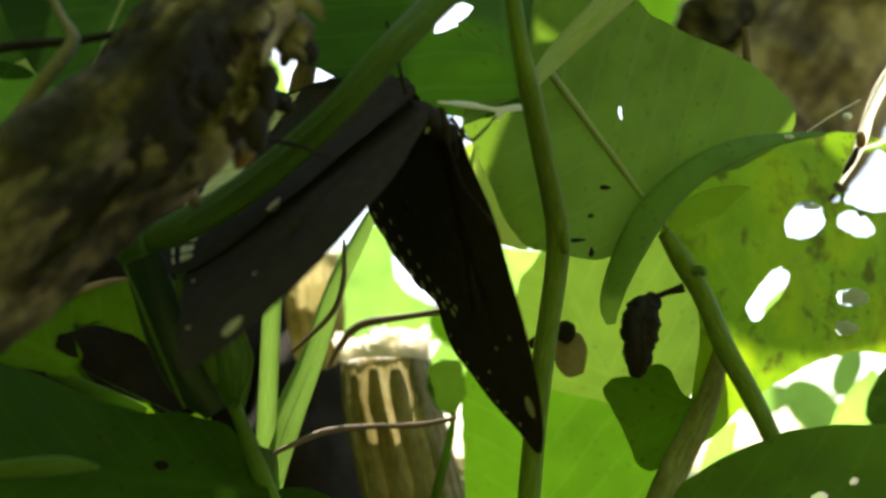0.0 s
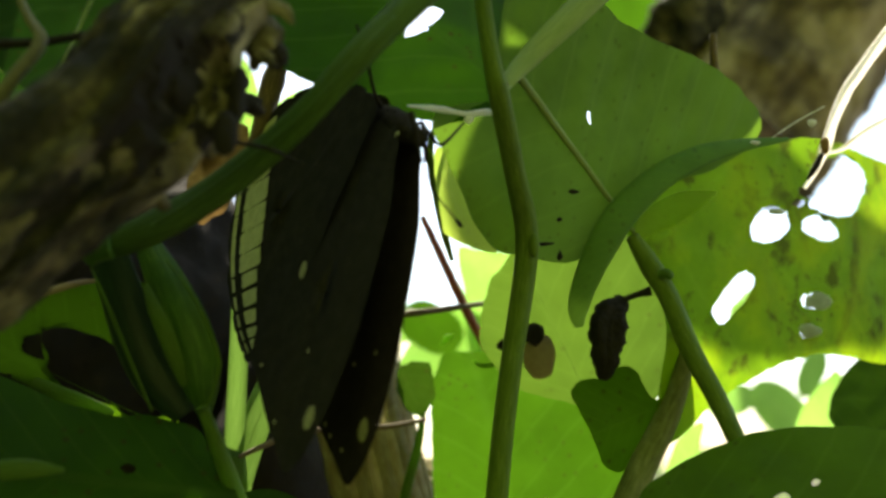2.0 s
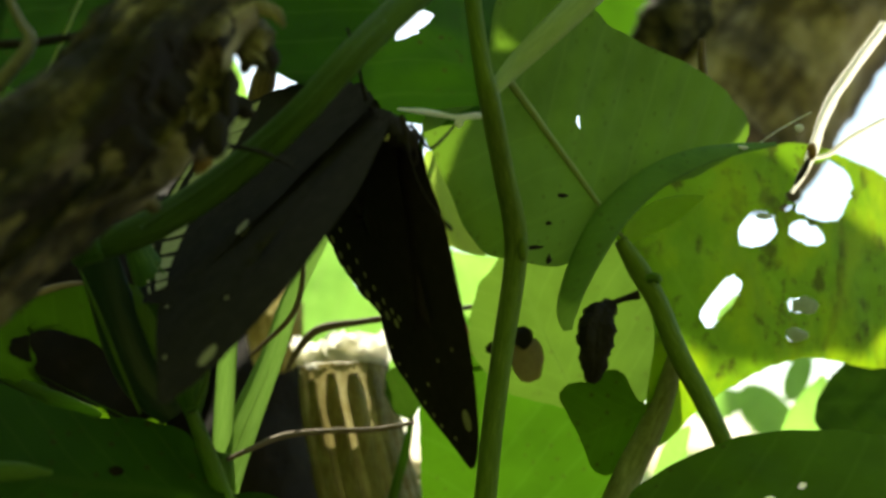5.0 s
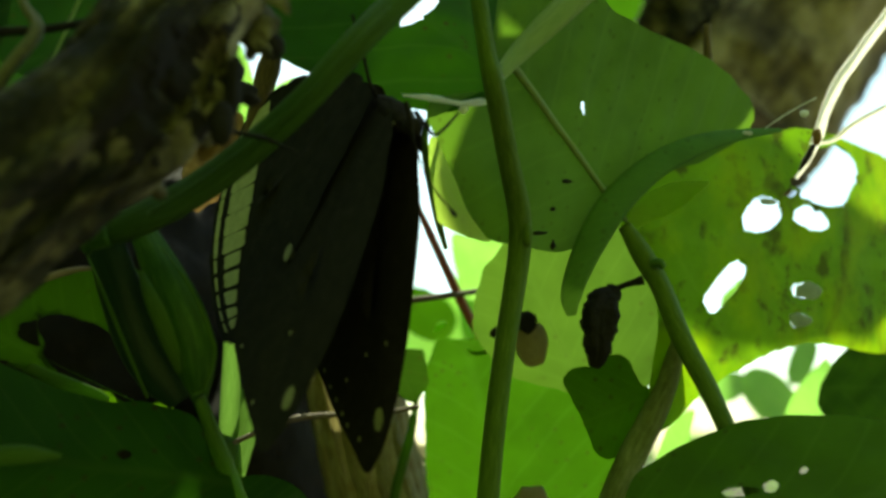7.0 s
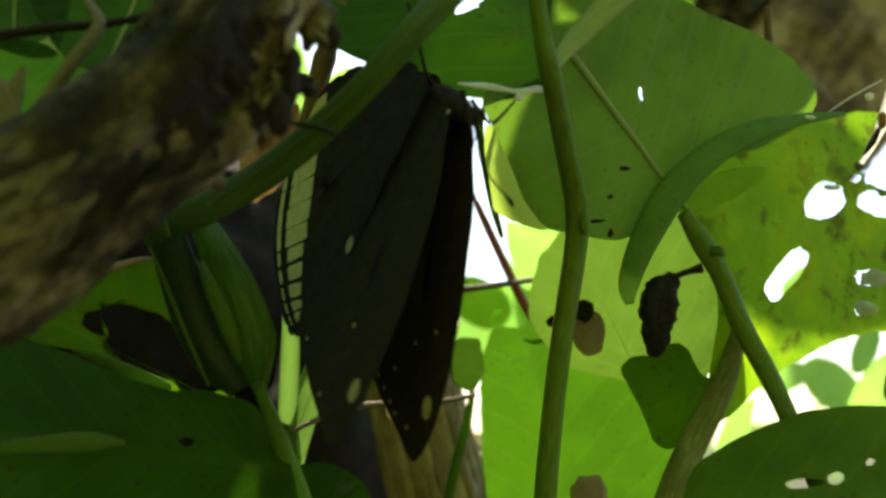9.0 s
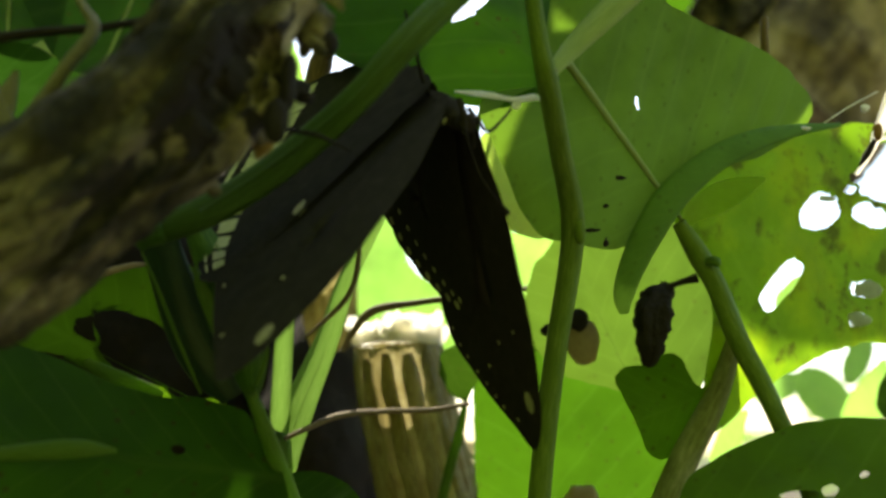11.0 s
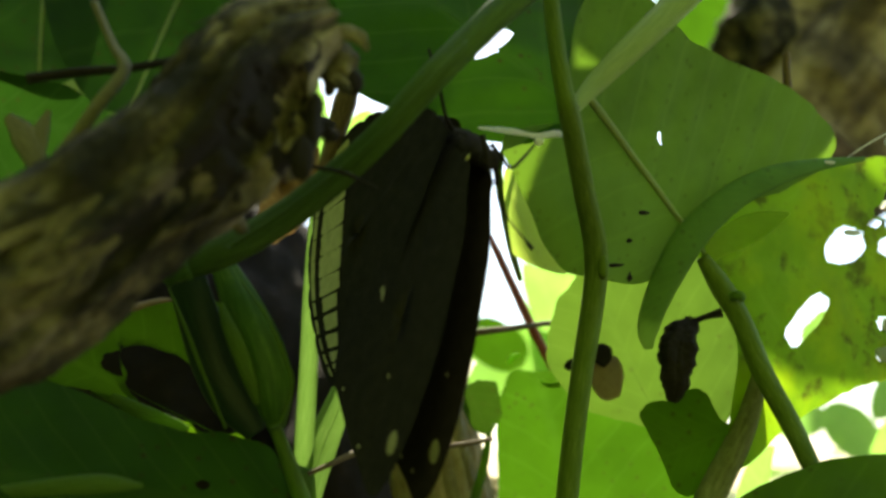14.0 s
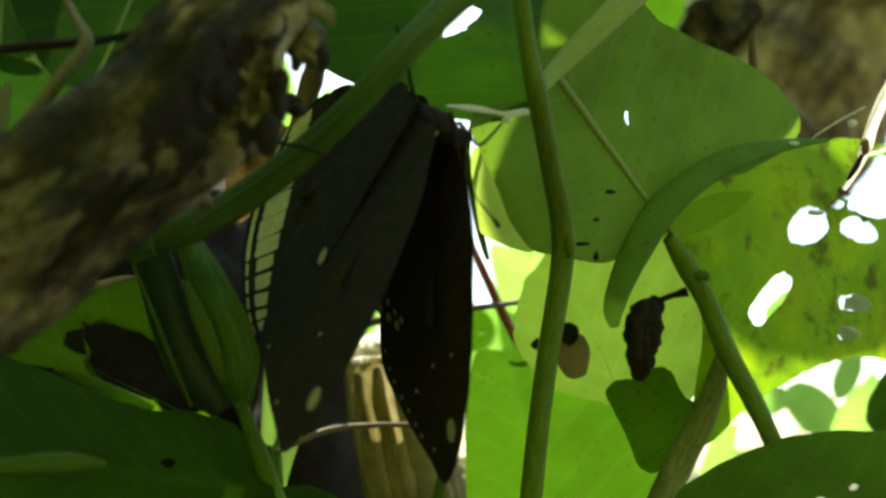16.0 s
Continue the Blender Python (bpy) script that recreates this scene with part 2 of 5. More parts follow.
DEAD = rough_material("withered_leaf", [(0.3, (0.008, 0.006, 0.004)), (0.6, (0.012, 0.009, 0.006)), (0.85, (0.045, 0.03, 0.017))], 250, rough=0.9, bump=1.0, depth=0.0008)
DRY_LEAF = rough_material("dry_leaf", [(0.3, (0.10, 0.055, 0.02)), (0.55, (0.26, 0.16, 0.06)), (0.8, (0.45, 0.32, 0.14))], 220, rough=0.8, bump=0.6, depth=0.0006, translucent=0.35)
PETAL = rough_material("petal", [(0.3, (0.26, 0.19, 0.12)), (0.7, (0.42, 0.33, 0.22))], 250, rough=0.6, bump=0.4, depth=0.0003, translucent=0.4)
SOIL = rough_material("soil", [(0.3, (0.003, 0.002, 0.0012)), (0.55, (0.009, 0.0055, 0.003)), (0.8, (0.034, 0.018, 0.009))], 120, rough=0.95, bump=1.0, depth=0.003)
GROUND = rough_material("leaf_litter", [(0.3, (0.02, 0.014, 0.009)), (0.6, (0.06, 0.045, 0.028)), (0.8, (0.13, 0.10, 0.06))], 6, rough=0.95, bump=0.6, depth=0.01)
# kept bright so the backdrop bounces green light onto the plants
BOUNCE_GREEN = rough_material("thicket", [(0.3, (0.09, 0.13, 0.022)), (0.55, (0.22, 0.29, 0.055)), (0.78, (0.36, 0.45, 0.12))], 20, rough=0.8, bump=0.8, depth=0.02)
SILK = rough_material("silk", [(0.3, (0.7, 0.7, 0.7)), (0.7, (0.85, 0.85, 0.85))], 300, rough=0.5, translucent=0.3)
WING = rough_material("wing_scales", [(0.3, (0.013, 0.010, 0.010)), (0.55, (0.021, 0.016, 0.016)), (0.8, (0.036, 0.028, 0.027))], 700, rough=0.85, bump=0.3, depth=0.0001, spec=0.06)
WING_BROWN = rough_material("wing_underside", [(0.3, (0.014, 0.0128, 0.0105)), (0.55, (0.023, 0.0212, 0.0175)), (0.8, (0.040, 0.037, 0.031))], 500, rough=0.9, bump=0.3, depth=0.0001, spec=0.06)
WING_PALE = rough_material("wing_pale_scales", [(0.3, (0.40, 0.43, 0.20)), (0.7, (0.64, 0.66, 0.36))], 600, rough=0.7, bump=0.2, depth=0.0001, translucent=0.25)
WING_SPOT = rough_material("wing_spot_scales", [(0.3, (0.16, 0.16, 0.09)), (0.7, (0.30, 0.30, 0.18))], 600, rough=0.8, bump=0.2, depth=0.0001)
BODY = rough_material("insect_body", [(0.3, (0.006, 0.005, 0.005)), (0.7, (0.03, 0.026, 0.022))], 900, rough=0.95, bump=0.6, depth=0.0002, spec=0.08)


# ---- builders ----
def finish(name, bm, mat, parent=None, label="", smooth=True):
    me = bpy.data.meshes.new(name)
    bm.normal_update()
    bm.to_mesh(me)
    bm.free()
    me.materials.append(mat)
    if smooth:
        me.polygons.foreach_set("use_smooth", [True] * len(me.polygons))
    ob = new(name, me)
    if parent is not None:
        ob.parent = parent
    if label:
        tagged(ob, label)
    return ob


def part(name, bm, mat, parent, label="", smooth=True):
    return finish(name, bm, mat, parent, label, smooth)


def spline(points, n):
    """n + 1 points of a Catmull-Rom curve through points (any width of tuple)."""
    pts = [np.array(p, float) for p in points]
    pts = [2 * pts[0] - pts[1]] + pts + [2 * pts[-1] - pts[-2]]
    res = []
    for i in range(n + 1):
        x = i / n * (len(pts) - 3)
        k = min(int(x), len(pts) - 4)
        t = x - k
        a, b, c, d = pts[k:k + 4]
        res.append(0.5 * (2 * b + (c - a) * t + (2 * a - 5 * b + 4 * c - d) * t * t + (3 * b - a - 3 * c + d) * t ** 3))
    return res


def tube(points, radii, steps=40, sides=14, flat=1.0, flat_axis=(0, 1, 0), rough=0.0, rough_scale=200.0, flutes=0, flute=0.0, close=True, seed=0.0, arc=None):
    """A tapering tube along a smooth curve; flat squeezes it along flat_axis; rough and flutes shape its skin. Returns a bmesh."""
    path = [Vector(p) for p in spline(points, steps)]
    rad = [max(1e-5, float(r[0])) for r in spline([(r,) for r in radii], steps)]
    bm = bmesh.new()
    uv = bm.loops.layers.uv.new("UVMap")
    axis = Vector(flat_axis).normalized()
    rings, run, runs = [], 0.0, []
    for i, p in enumerate(path):
        t = (path[min(i + 1, steps)] - path[max(i - 1, 0)]).normalized()
        a = (axis - t * axis.dot(t)).normalized()
        b = t.cross(a)
        run += (p - path[i - 1]).length if i else 0
        runs.append(run)
        ring = []
        for k in range(sides):
            th = 2 * math.pi * k / sides if arc is None else radians(arc[0] + (arc[1] - arc[0]) * k / (sides - 1))
            r = rad[i]
            if flutes:
                r *= 1 + flute * (abs(math.cos(th * flutes / 2)) - 0.6)
            off = a * (math.cos(th) * r * flat) + b * (math.sin(th) * r)
            if rough:
                q = p + off
                s = Vector((q.x, q.y, q.z)) * rough_scale + Vector((seed, 0, 0))
                grain = noise.noise(Vector((th * 3 + seed, run * rough_scale * 0.25, 0)))
                off *= 1 + rough * (noise.fractal(s, 0.8, 2.0, 4) * 0.7 + grain)
            ring.append(bm.verts.new(p + off))
        rings.append(ring)
    mean = max(1e-4, 2 * math.pi * sum(rad) / len(rad))
    for i in range(steps):
        for k in range(sides if arc is None else sides - 1):
            j = (k + 1) % sides
            f = bm.faces.new((rings[i][k], rings[i][j], rings[i + 1][j], rings[i + 1][k]))
            for loop, (u, v) in zip(f.loops, ((runs[i], k), (runs[i], k + 1), (runs[i + 1], k + 1), (runs[i + 1], k))):
                loop[uv].uv = (u / mean, v / sides)
    if close and arc is None:
        for ring, tip in ((rings[0], path[0]), (rings[-1], path[-1])):
            c = bm.verts.new(tip)
            for k in range(sides):
                bm.faces.new((ring[k], ring[(k + 1) % sides], c))
    return bm


def blob(centre, size, rough=0.25, scale=150.0, seg=28, seed=0.0):
    bm = bmesh.new()
    bmesh.ops.create_uvsphere(bm, u_segments=seg, v_segments=seg // 2, radius=1)
    for v in bm.verts:
        d = Vector((v.co.x * size[0], v.co.y * size[1], v.co.z * size[2]))
        q = (Vector(centre) + d) * scale + Vector((seed, seed, 0))
        v.co = Vector(centre) + d * (1 + rough * noise.fractal(q, 0.8, 2.0, 4))
    return bm


def leaf_blade(centre, along, across, radii, rib, holes=(), cup=0.0, wave=0.0008, ragged=0.0, fold=0.0, rings=34, spokes=180, seed=0.0, sweep=0.7, ripple=0.0012):
    """A leaf blade round its centre: its outline as radii in mm every ten degrees from the direction of its midrib.
    cup bends it, fold lifts both sides of the midrib, wave ripples it, holes are eaten ellipses (x, y, rx, ry, degrees)."""
    c, ax, ac = Vector(centre), Vector(along), Vector(across)
    nor = ax.cross(ac).normalized()
    x0, y0, x1, y1 = rib
    length = max(1e-4, math.hypot(x1 - x0, y1 - y0))
    n = len(radii)
    bm = bmesh.new()
    uv = bm.loops.layers.uv.new("UVMap")

    def radius(th):
        x = th / (2 * math.pi) * n
        k = int(math.floor(x))
        t = x - k
        a, b, cc, d = (radii[(k + j - 1) % n] for j in range(4))
        r = 0.5 * (2 * b + (cc - a) * t + (2 * a - 5 * b + 4 * cc - d) * t * t + (3 * b - a - 3 * cc + d) * t ** 3)
        return r / 1000 * (1 + ragged * noise.fractal(Vector((math.cos(th) * 6 + seed, math.sin(th) * 6, seed)), 0.7, 2.0, 4))

    def lift(x, y):
        d = -(x - x0) * (y1 - y0) / length + (y - y0) * (x1 - x0) / length
        s = ((x - x0) * (x1 - x0) + (y - y0) * (y1 - y0)) / length
        z = cup * (x * x + y * y) + fold * (math.sqrt(d * d + 4e-6) - 2e-3)
        z += wave * (noise.noise(Vector((x * 55 + seed, y * 55, seed))) + 0.35 * noise.noise(Vector((x * 190, y * 190 + seed, 1))))
        z += ripple * length * math.cos((s - sweep * abs(d)) / length * 5 * 2 * math.pi)
        return z, s / length, d / length

    flat = {}

    def put(x, y):
        for hx, hy, rx, ry, deg in holes:
            ca, sa = math.cos(radians(deg)), math.sin(radians(deg))
            p, q = ((x - hx) * ca + (y - hy) * sa) / rx, (-(x - hx) * sa + (y - hy) * ca) / ry
            g = math.hypot(p, q) * (1 + 0.22 * noise.fractal(Vector((p * 1.8 + seed, q * 1.8, hx * 900)), 0.8, 2.0, 3))
            if g < 1:
                k = min(1 / max(g, 0.05), 30)
                near = g > 0.55
                if near:
                    p, q = p * k, q * k
                    x, y = hx + p * rx * ca - q * ry * sa, hy + p * rx * sa + q * ry * ca
                else:
                    return x, y, True
        return x, y, False

    def vert(x, y):
        x, y, gone = put(x, y)
        z, s, d = lift(x, y)
        v = bm.verts.new(c + ax * x + ac * y + nor * z)
        flat[v] = (s, d, gone)
        return v

    grid = [[vert(0, 0)] * spokes]
    for i in range(1, rings + 1):
        f = (i / rings) ** 0.8
        grid.append([vert(radius(2 * math.pi * k / spokes) * f * math.cos(2 * math.pi * k / spokes), radius(2 * math.pi * k / spokes) * f * math.sin(2 * math.pi * k / spokes)) for k in range(spokes)])
    for i in range(rings):
        for k in range(spokes):
            j = (k + 1) % spokes
            vs = [grid[i][k], grid[i + 1][k], grid[i + 1][j], grid[i][j]]
            if i == 0:
                vs = vs[:3]
            if any(flat[v][2] for v in vs):
                continue
            fc = bm.faces.new(vs)
            for loop in fc.loops:
                s, d, _ = flat[loop.vert]
                loop[uv].uv = (s, d)
    for v in [v for v in bm.verts if not v.link_faces]:
        bm.verts.remove(v)
    return bm, (lambda x, y: c + ax * x + ac * y + nor * lift(x, y)[0])


def leaf(label, mat, shape, rib_width=0.0007, **more):
    """A leaf thing: blade and midrib."""
    thing = tagged(new("leaf"), label, "leaf")
    bm, place = leaf_blade(*shape[:5], **(shape[5] if len(shape) > 5 else {}), **more)
    part("blade", bm, mat, thing)
    if rib_width:
        x0, y0, x1, y1 = shape[4]
        pts = [place(x0 + (x1 - x0) * k / 6, y0 + (y1 - y0) * k / 6) for k in range(7)]
        if rib_width > 0.0005:
            pts = [p + Vector((0, -0.0006, 0)) for p in pts]
            part("midrib", tube(pts, [rib_width * (1 - 0.07 * k) for k in range(7)], 24, 10, flat=0.7), RIB_PALE, thing, "pale green midrib")
        else:
            part("midrib", tube(pts, [rib_width * 0.18 * (1 - 0.13 * k) for k in range(7)], 24, 8, flat=0.2), mat, thing)
    return thing


def shape(centre, along, across, radii, rib, holes=()):
    return centre, along, across, radii, rib, {"holes": holes}


def stem(name, label, category, mat, points, radii, part_name="stalk", rooted=False, **more):
    thing = tagged(new(name), label, category)
    if rooted:
        x, y, z = points[-1]
        points, radii = list(points) + [(x, y + 0.01, z * 0.5), (x, y + 0.02, -0.01)], list(radii) + [radii[-1]] * 2
    part(part_name, tube(points, radii, **more), mat, thing)
    return thing


# ---- ground and surroundings ----
bm = bmesh.new()
n = 60
vs = [[bm.verts.new(((i / n - 0.5) * 2 * 40 * abs(i / n * 2 - 1) ** 1.5 + 0, (j / n - 0.5) * 2 * 40 * abs(j / n * 2 - 1) ** 1.5, 0)) for j in range(n + 1)] for i in range(n + 1)]
for row in vs:
    for v in row:
        v.co.z = 0.02 * noise.noise(v.co * 2.0) * min(1, v.co.length)
for i in range(n):
    for j in range(n):
        bm.faces.new((vs[i][j], vs[i + 1][j], vs[i + 1][j + 1], vs[i][j + 1]))
tagged(finish("ground", bm, GROUND), "dark brown ground covered with leaf litter", "ground", kind="structure")

# mostly unseen growth added behind and beside the camera; closes off sky, reflects green
bm = bmesh.new()
rows = []
for j in range(25):
    h = j / 24
    row = []
    for i in range(61):
        az = radians(103 + 245 * i / 60)
        r = 0.8 + 0.15 * h + 0.06 * noise.fractal(Vector((i * 0.4, j * 0.4, 0)), 0.8, 2.0, 3)
        row.append(bm.verts.new((math.cos(az) * r, math.sin(az) * r - 0.05, 1.9 * h)))
    rows.append(row)
for j in range(24):
    for i in range(60):
        bm.faces.new((rows[j][i], rows[j][i + 1], rows[j + 1][i + 1], rows[j + 1][i]))
tagged(finish("backdrop", bm, BOUNCE_GREEN), "dense dark green thicket round the clearing", "thicket", kind="structure")

# sunlit bushes far behind
bm = bmesh.new()
rng = random.Random(11)
for k in range(2200):
    x, y = rng.uniform(-2.6, 2.6), rng.uniform(2.6, 4.2)
    top = 0.56 + 0.16 * noise.noise(Vector((x * 1.3, y, 0))) + 0.05 * math.sin(x * 5)
    z = rng.uniform(0, top)
    a, tip, roll = rng.uniform(0, 6.28), rng.uniform(-0.9, 0.6), rng.uniform(-0.6, 0.6)
    d = Vector((math.cos(a) * math.cos(tip), math.sin(a) * math.cos(tip), math.sin(tip)))
    w = d.cross(Vector((0, 0, 1))).normalized()
    w = (w + d.cross(w) * roll).normalized()
    ln = rng.uniform(0.05, 0.10)
    c = Vector((x, y, z))
    vs = [bm.verts.new(c + d * ln * u + w * ln * v) for u, v in ((0, 0), (0.3, 0.28), (0.65, 0.24), (1, 0), (0.65, -0.24), (0.3, -0.28))]
    bm.faces.new(vs)
tagged(finish("bushes", bm, FAR_LEAVES, smooth=False), "sunlit green bushes far behind the plants", "bush", kind="stuff")

# ---- stalks, logs and stumps ----
log = tagged(new("dead_stalk"), "dead brown fibrous stalk with peeling grey bark", "dead stalk")
LOG_LINE = [(-0.01783, 0.09809, 0.4504), (-0.02279, 0.09759, 0.44781), (-0.02686, 0.09746, 0.44342), (-0.03047, 0.09681, 0.43651), (-0.038, 0.09634, 0.4286), (-0.04834, 0.09585, 0.42078), (-0.06086, 0.09627, 0.41365)]
LOG_RADII = [0.0028, 0.0054, 0.0068, 0.0073, 0.0073, 0.00897, 0.01013]
bm = tube(LOG_LINE, LOG_RADII, 170, 110, rough=0.24, rough_scale=75.0, flutes=9, flute=0.10, seed=3.0)
# a recess in the stalk's side, with its shade painted as near-black faces
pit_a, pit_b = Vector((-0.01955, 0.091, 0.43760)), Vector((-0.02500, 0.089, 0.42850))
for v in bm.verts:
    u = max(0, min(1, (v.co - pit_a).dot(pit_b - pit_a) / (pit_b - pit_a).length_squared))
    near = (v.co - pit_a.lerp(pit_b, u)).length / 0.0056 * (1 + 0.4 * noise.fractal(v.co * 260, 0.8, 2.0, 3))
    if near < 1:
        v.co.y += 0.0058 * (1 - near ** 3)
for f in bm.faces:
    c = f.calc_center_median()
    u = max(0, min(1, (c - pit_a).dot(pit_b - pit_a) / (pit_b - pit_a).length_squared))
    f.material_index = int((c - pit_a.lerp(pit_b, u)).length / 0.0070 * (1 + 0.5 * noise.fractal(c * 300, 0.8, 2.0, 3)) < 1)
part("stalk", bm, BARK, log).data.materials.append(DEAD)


def in_hollow(p):
    u = max(0, min(1, (p - pit_a).dot(pit_b - pit_a) / (pit_b - pit_a).length_squared))
    return (p - pit_a.lerp(pit_b, u)).length < 0.0066


line = [Vector(p) for p in spline(LOG_LINE, 60)]
wide = [float(r[0]) for r in spline([(r,) for r in LOG_RADII], 60)]
rng = random.Random(5)
for k in range(34):
    i0 = rng.randrange(0, 40)
    span = rng.randrange(8, 18)
    th = math.pi + rng.choice((-1, 1)) * rng.uniform(0.55, 1.6)
    pts, rad = [], []
    for q in range(6):
        i = min(60, i0 + span * q // 5)
        t = (line[min(i + 1, 60)] - line[max(i - 1, 0)]).normalized()
        a = (Vector((0, 1, 0)) - t * t.y).normalized()
        b = t.cross(a)
        lift = 1.0 + 0.05 * math.sin(q * 1.3 + k) + (0.10 if q in (0, 5) else 0) * rng.random()
        turn = th + 0.06 * math.sin(q + k)
        pts.append(line[i] + (a * math.cos(turn) + b * math.sin(turn)) * wide[i] * lift)
        rad.append(wide[i] * rng.uniform(0.05, 0.13) * (0.35 if q in (0, 5) else 1))
    if any(in_hollow(p) for p in pts[1:5]):
        continue
    part("bark_strip", tube(pts, rad, 22, 10, flat=0.3, flat_axis=pts[2] - line[min(60, i0 + span // 2)], rough=0.15, rough_scale=220.0, seed=k * 1.7), BARK_PALE if k % 2 else BARK, log)
for k in range(12):
    i0, th = (40 + k % 5 if k < 8 else 4 + 3 * (k - 8)), math.pi + (0.95 - 0.24 * k if k < 8 else 0.8 - 0.2 * (k - 8))
    pts, rad = [], []
    for q in range(5):
        i = min(60, i0 + q * (2 if k < 8 else 3))
        t = (line[min(i + 1, 60)] - line[max(i - 1, 0)]).normalized()
        a = (Vector((0, 1, 0)) - t * t.y).normalized()
        turn = th + 0.05 * math.sin(q * 1.7 + k)
        pts.append(line[i] + (a * math.cos(turn) + t.cross(a) * math.sin(turn)) * wide[i] * (1.0 + 0.02 * q))
        rad.append(wide[i] * (0.04, 0.13, 0.16, 0.12, 0.03)[q] * rng.uniform(0.7, 1.2))
    if any(in_hollow(p) for p in pts[1:4]):
        continue
    part("bark_flake", tube(pts, rad, 24, 12, flat=0.22, flat_axis=pts[2] - line[min(60, i0 + 4)], rough=0.3, rough_scale=260.0, seed=k * 2.9), BARK_TAN, log, "pale tan flake of bark")
for k, (q, size) in enumerate((((-0.01825, 0.10121, 0.4433), 12), ((-0.02012, 0.10173, 0.44085), 16), ((-0.02086, 0.10162, 0.43654), 15), ((-0.02284, 0.10227, 0.43351), 14), ((-0.01725, 0.10085, 0.44501), 14), ((-0.02811, 0.10343, 0.42806), 15))):
    r = size * 6.1e-5
    part("knob", blob(q, (r, r, r * 1.3), 0.5, 330.0, 22, k * 3.1), BARK, log)
for k, (dx, dz) in enumerate(((0.0006, 0.0012), (0.0012, 0.0006), (-0.0008, 0.0012))):
    p = line[1] + Vector((0.0012 * (k - 1.5), 0, 0))
    part("torn_fibre", tube([p, p + Vector((dx, -0.0003, dz)) * 0.6, p + Vector((dx * 1.4, -0.0006, dz * 1.1))], [0.0011, 0.0008, 0.0003], 12, 8, flat=0.4, rough=0.3, rough_scale=500.0), BARK, log)

part("bark_flake", tube([(-0.02112, 0.103, 0.43566), (-0.02194, 0.103, 0.43434), (-0.02275, 0.103, 0.43277), (-0.02343, 0.103, 0.43128)], [0.0002, 0.0009, 0.0011, 0.0003], 24, 12, flat=0.25, rough=0.3, rough_scale=300.0), DRY_LEAF, log, "tan shred of bark lit from behind")
part("torn_fibre", tube([(-0.01844, 0.0985, 0.44826), (-0.01661, 0.0985, 0.4488), (-0.01473, 0.0985, 0.44814), (-0.01377, 0.0985, 0.44661)], [0.0008, 0.0009, 0.0007, 0.0002], 24, 10, flat=0.4, rough=0.4, rough_scale=400.0), BARK_TAN, log)
part("torn_fibre", tube([(-0.01956, 0.1, 0.44629), (-0.01806, 0.1, 0.44462), (-0.01665, 0.1, 0.4431), (-0.01563, 0.1, 0.44217)], [0.0008, 0.0009, 0.0007, 0.0002], 24, 10, flat=0.4, rough=0.4, rough_scale=400.0), BARK, log)
part("bark_flake", blob((-0.01756, 0.1005, 0.44572), (0.00261, 0.0012, 0.00273), 0.35, 240.0, 36, 1.5), BARK, log, "dark rotten bark at the torn end")
# near-black lumps that stand in for shade on the stalk's right underside
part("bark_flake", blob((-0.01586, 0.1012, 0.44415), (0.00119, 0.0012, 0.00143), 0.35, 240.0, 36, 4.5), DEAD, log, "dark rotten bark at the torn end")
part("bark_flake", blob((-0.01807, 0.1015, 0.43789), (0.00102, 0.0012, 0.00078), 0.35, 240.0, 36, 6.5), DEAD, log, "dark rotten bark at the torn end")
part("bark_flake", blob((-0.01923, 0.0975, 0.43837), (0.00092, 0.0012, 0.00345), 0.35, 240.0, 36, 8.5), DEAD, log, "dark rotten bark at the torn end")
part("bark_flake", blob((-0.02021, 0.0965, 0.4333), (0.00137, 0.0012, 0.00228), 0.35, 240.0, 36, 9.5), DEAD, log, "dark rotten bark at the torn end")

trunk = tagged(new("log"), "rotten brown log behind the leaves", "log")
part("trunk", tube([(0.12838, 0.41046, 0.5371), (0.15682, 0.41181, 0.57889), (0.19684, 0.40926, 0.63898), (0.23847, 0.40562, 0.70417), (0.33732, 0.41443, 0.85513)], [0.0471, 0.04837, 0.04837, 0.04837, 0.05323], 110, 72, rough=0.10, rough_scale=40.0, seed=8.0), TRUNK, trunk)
# a raised dark lump, put here in place of a shaded recess
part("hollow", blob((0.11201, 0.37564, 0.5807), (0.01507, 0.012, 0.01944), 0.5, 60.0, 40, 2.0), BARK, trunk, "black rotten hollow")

stump = tagged(new("stump"), "cut fluted plant stem with a pale torn top", "stump")
STUMP_LINE = [(-0.01462, 0.20998, 0.4221), (-0.01316, 0.21195, 0.41294), (-0.01059, 0.21652, 0.40106), (-0.00726, 0.22269, 0.38647), (0.0002, 0.23528, 0.3513), (0.01, 0.26, -0.02)]
STUMP_RADII = [0.00899, 0.00972, 0.01021, 0.01069, 0.01166, 0.01477]
part("stem", tube(STUMP_LINE, STUMP_RADII, 110, 128, rough=0.04, rough_scale=170.0, flutes=12, flute=0.10, close=False), STUMP, stump)
line = [Vector(p) for p in spline(STUMP_LINE, 200)]
wide = [float(r[0]) for r in spline([(r,) for r in STUMP_RADII], 200)]
rng = random.Random(9)
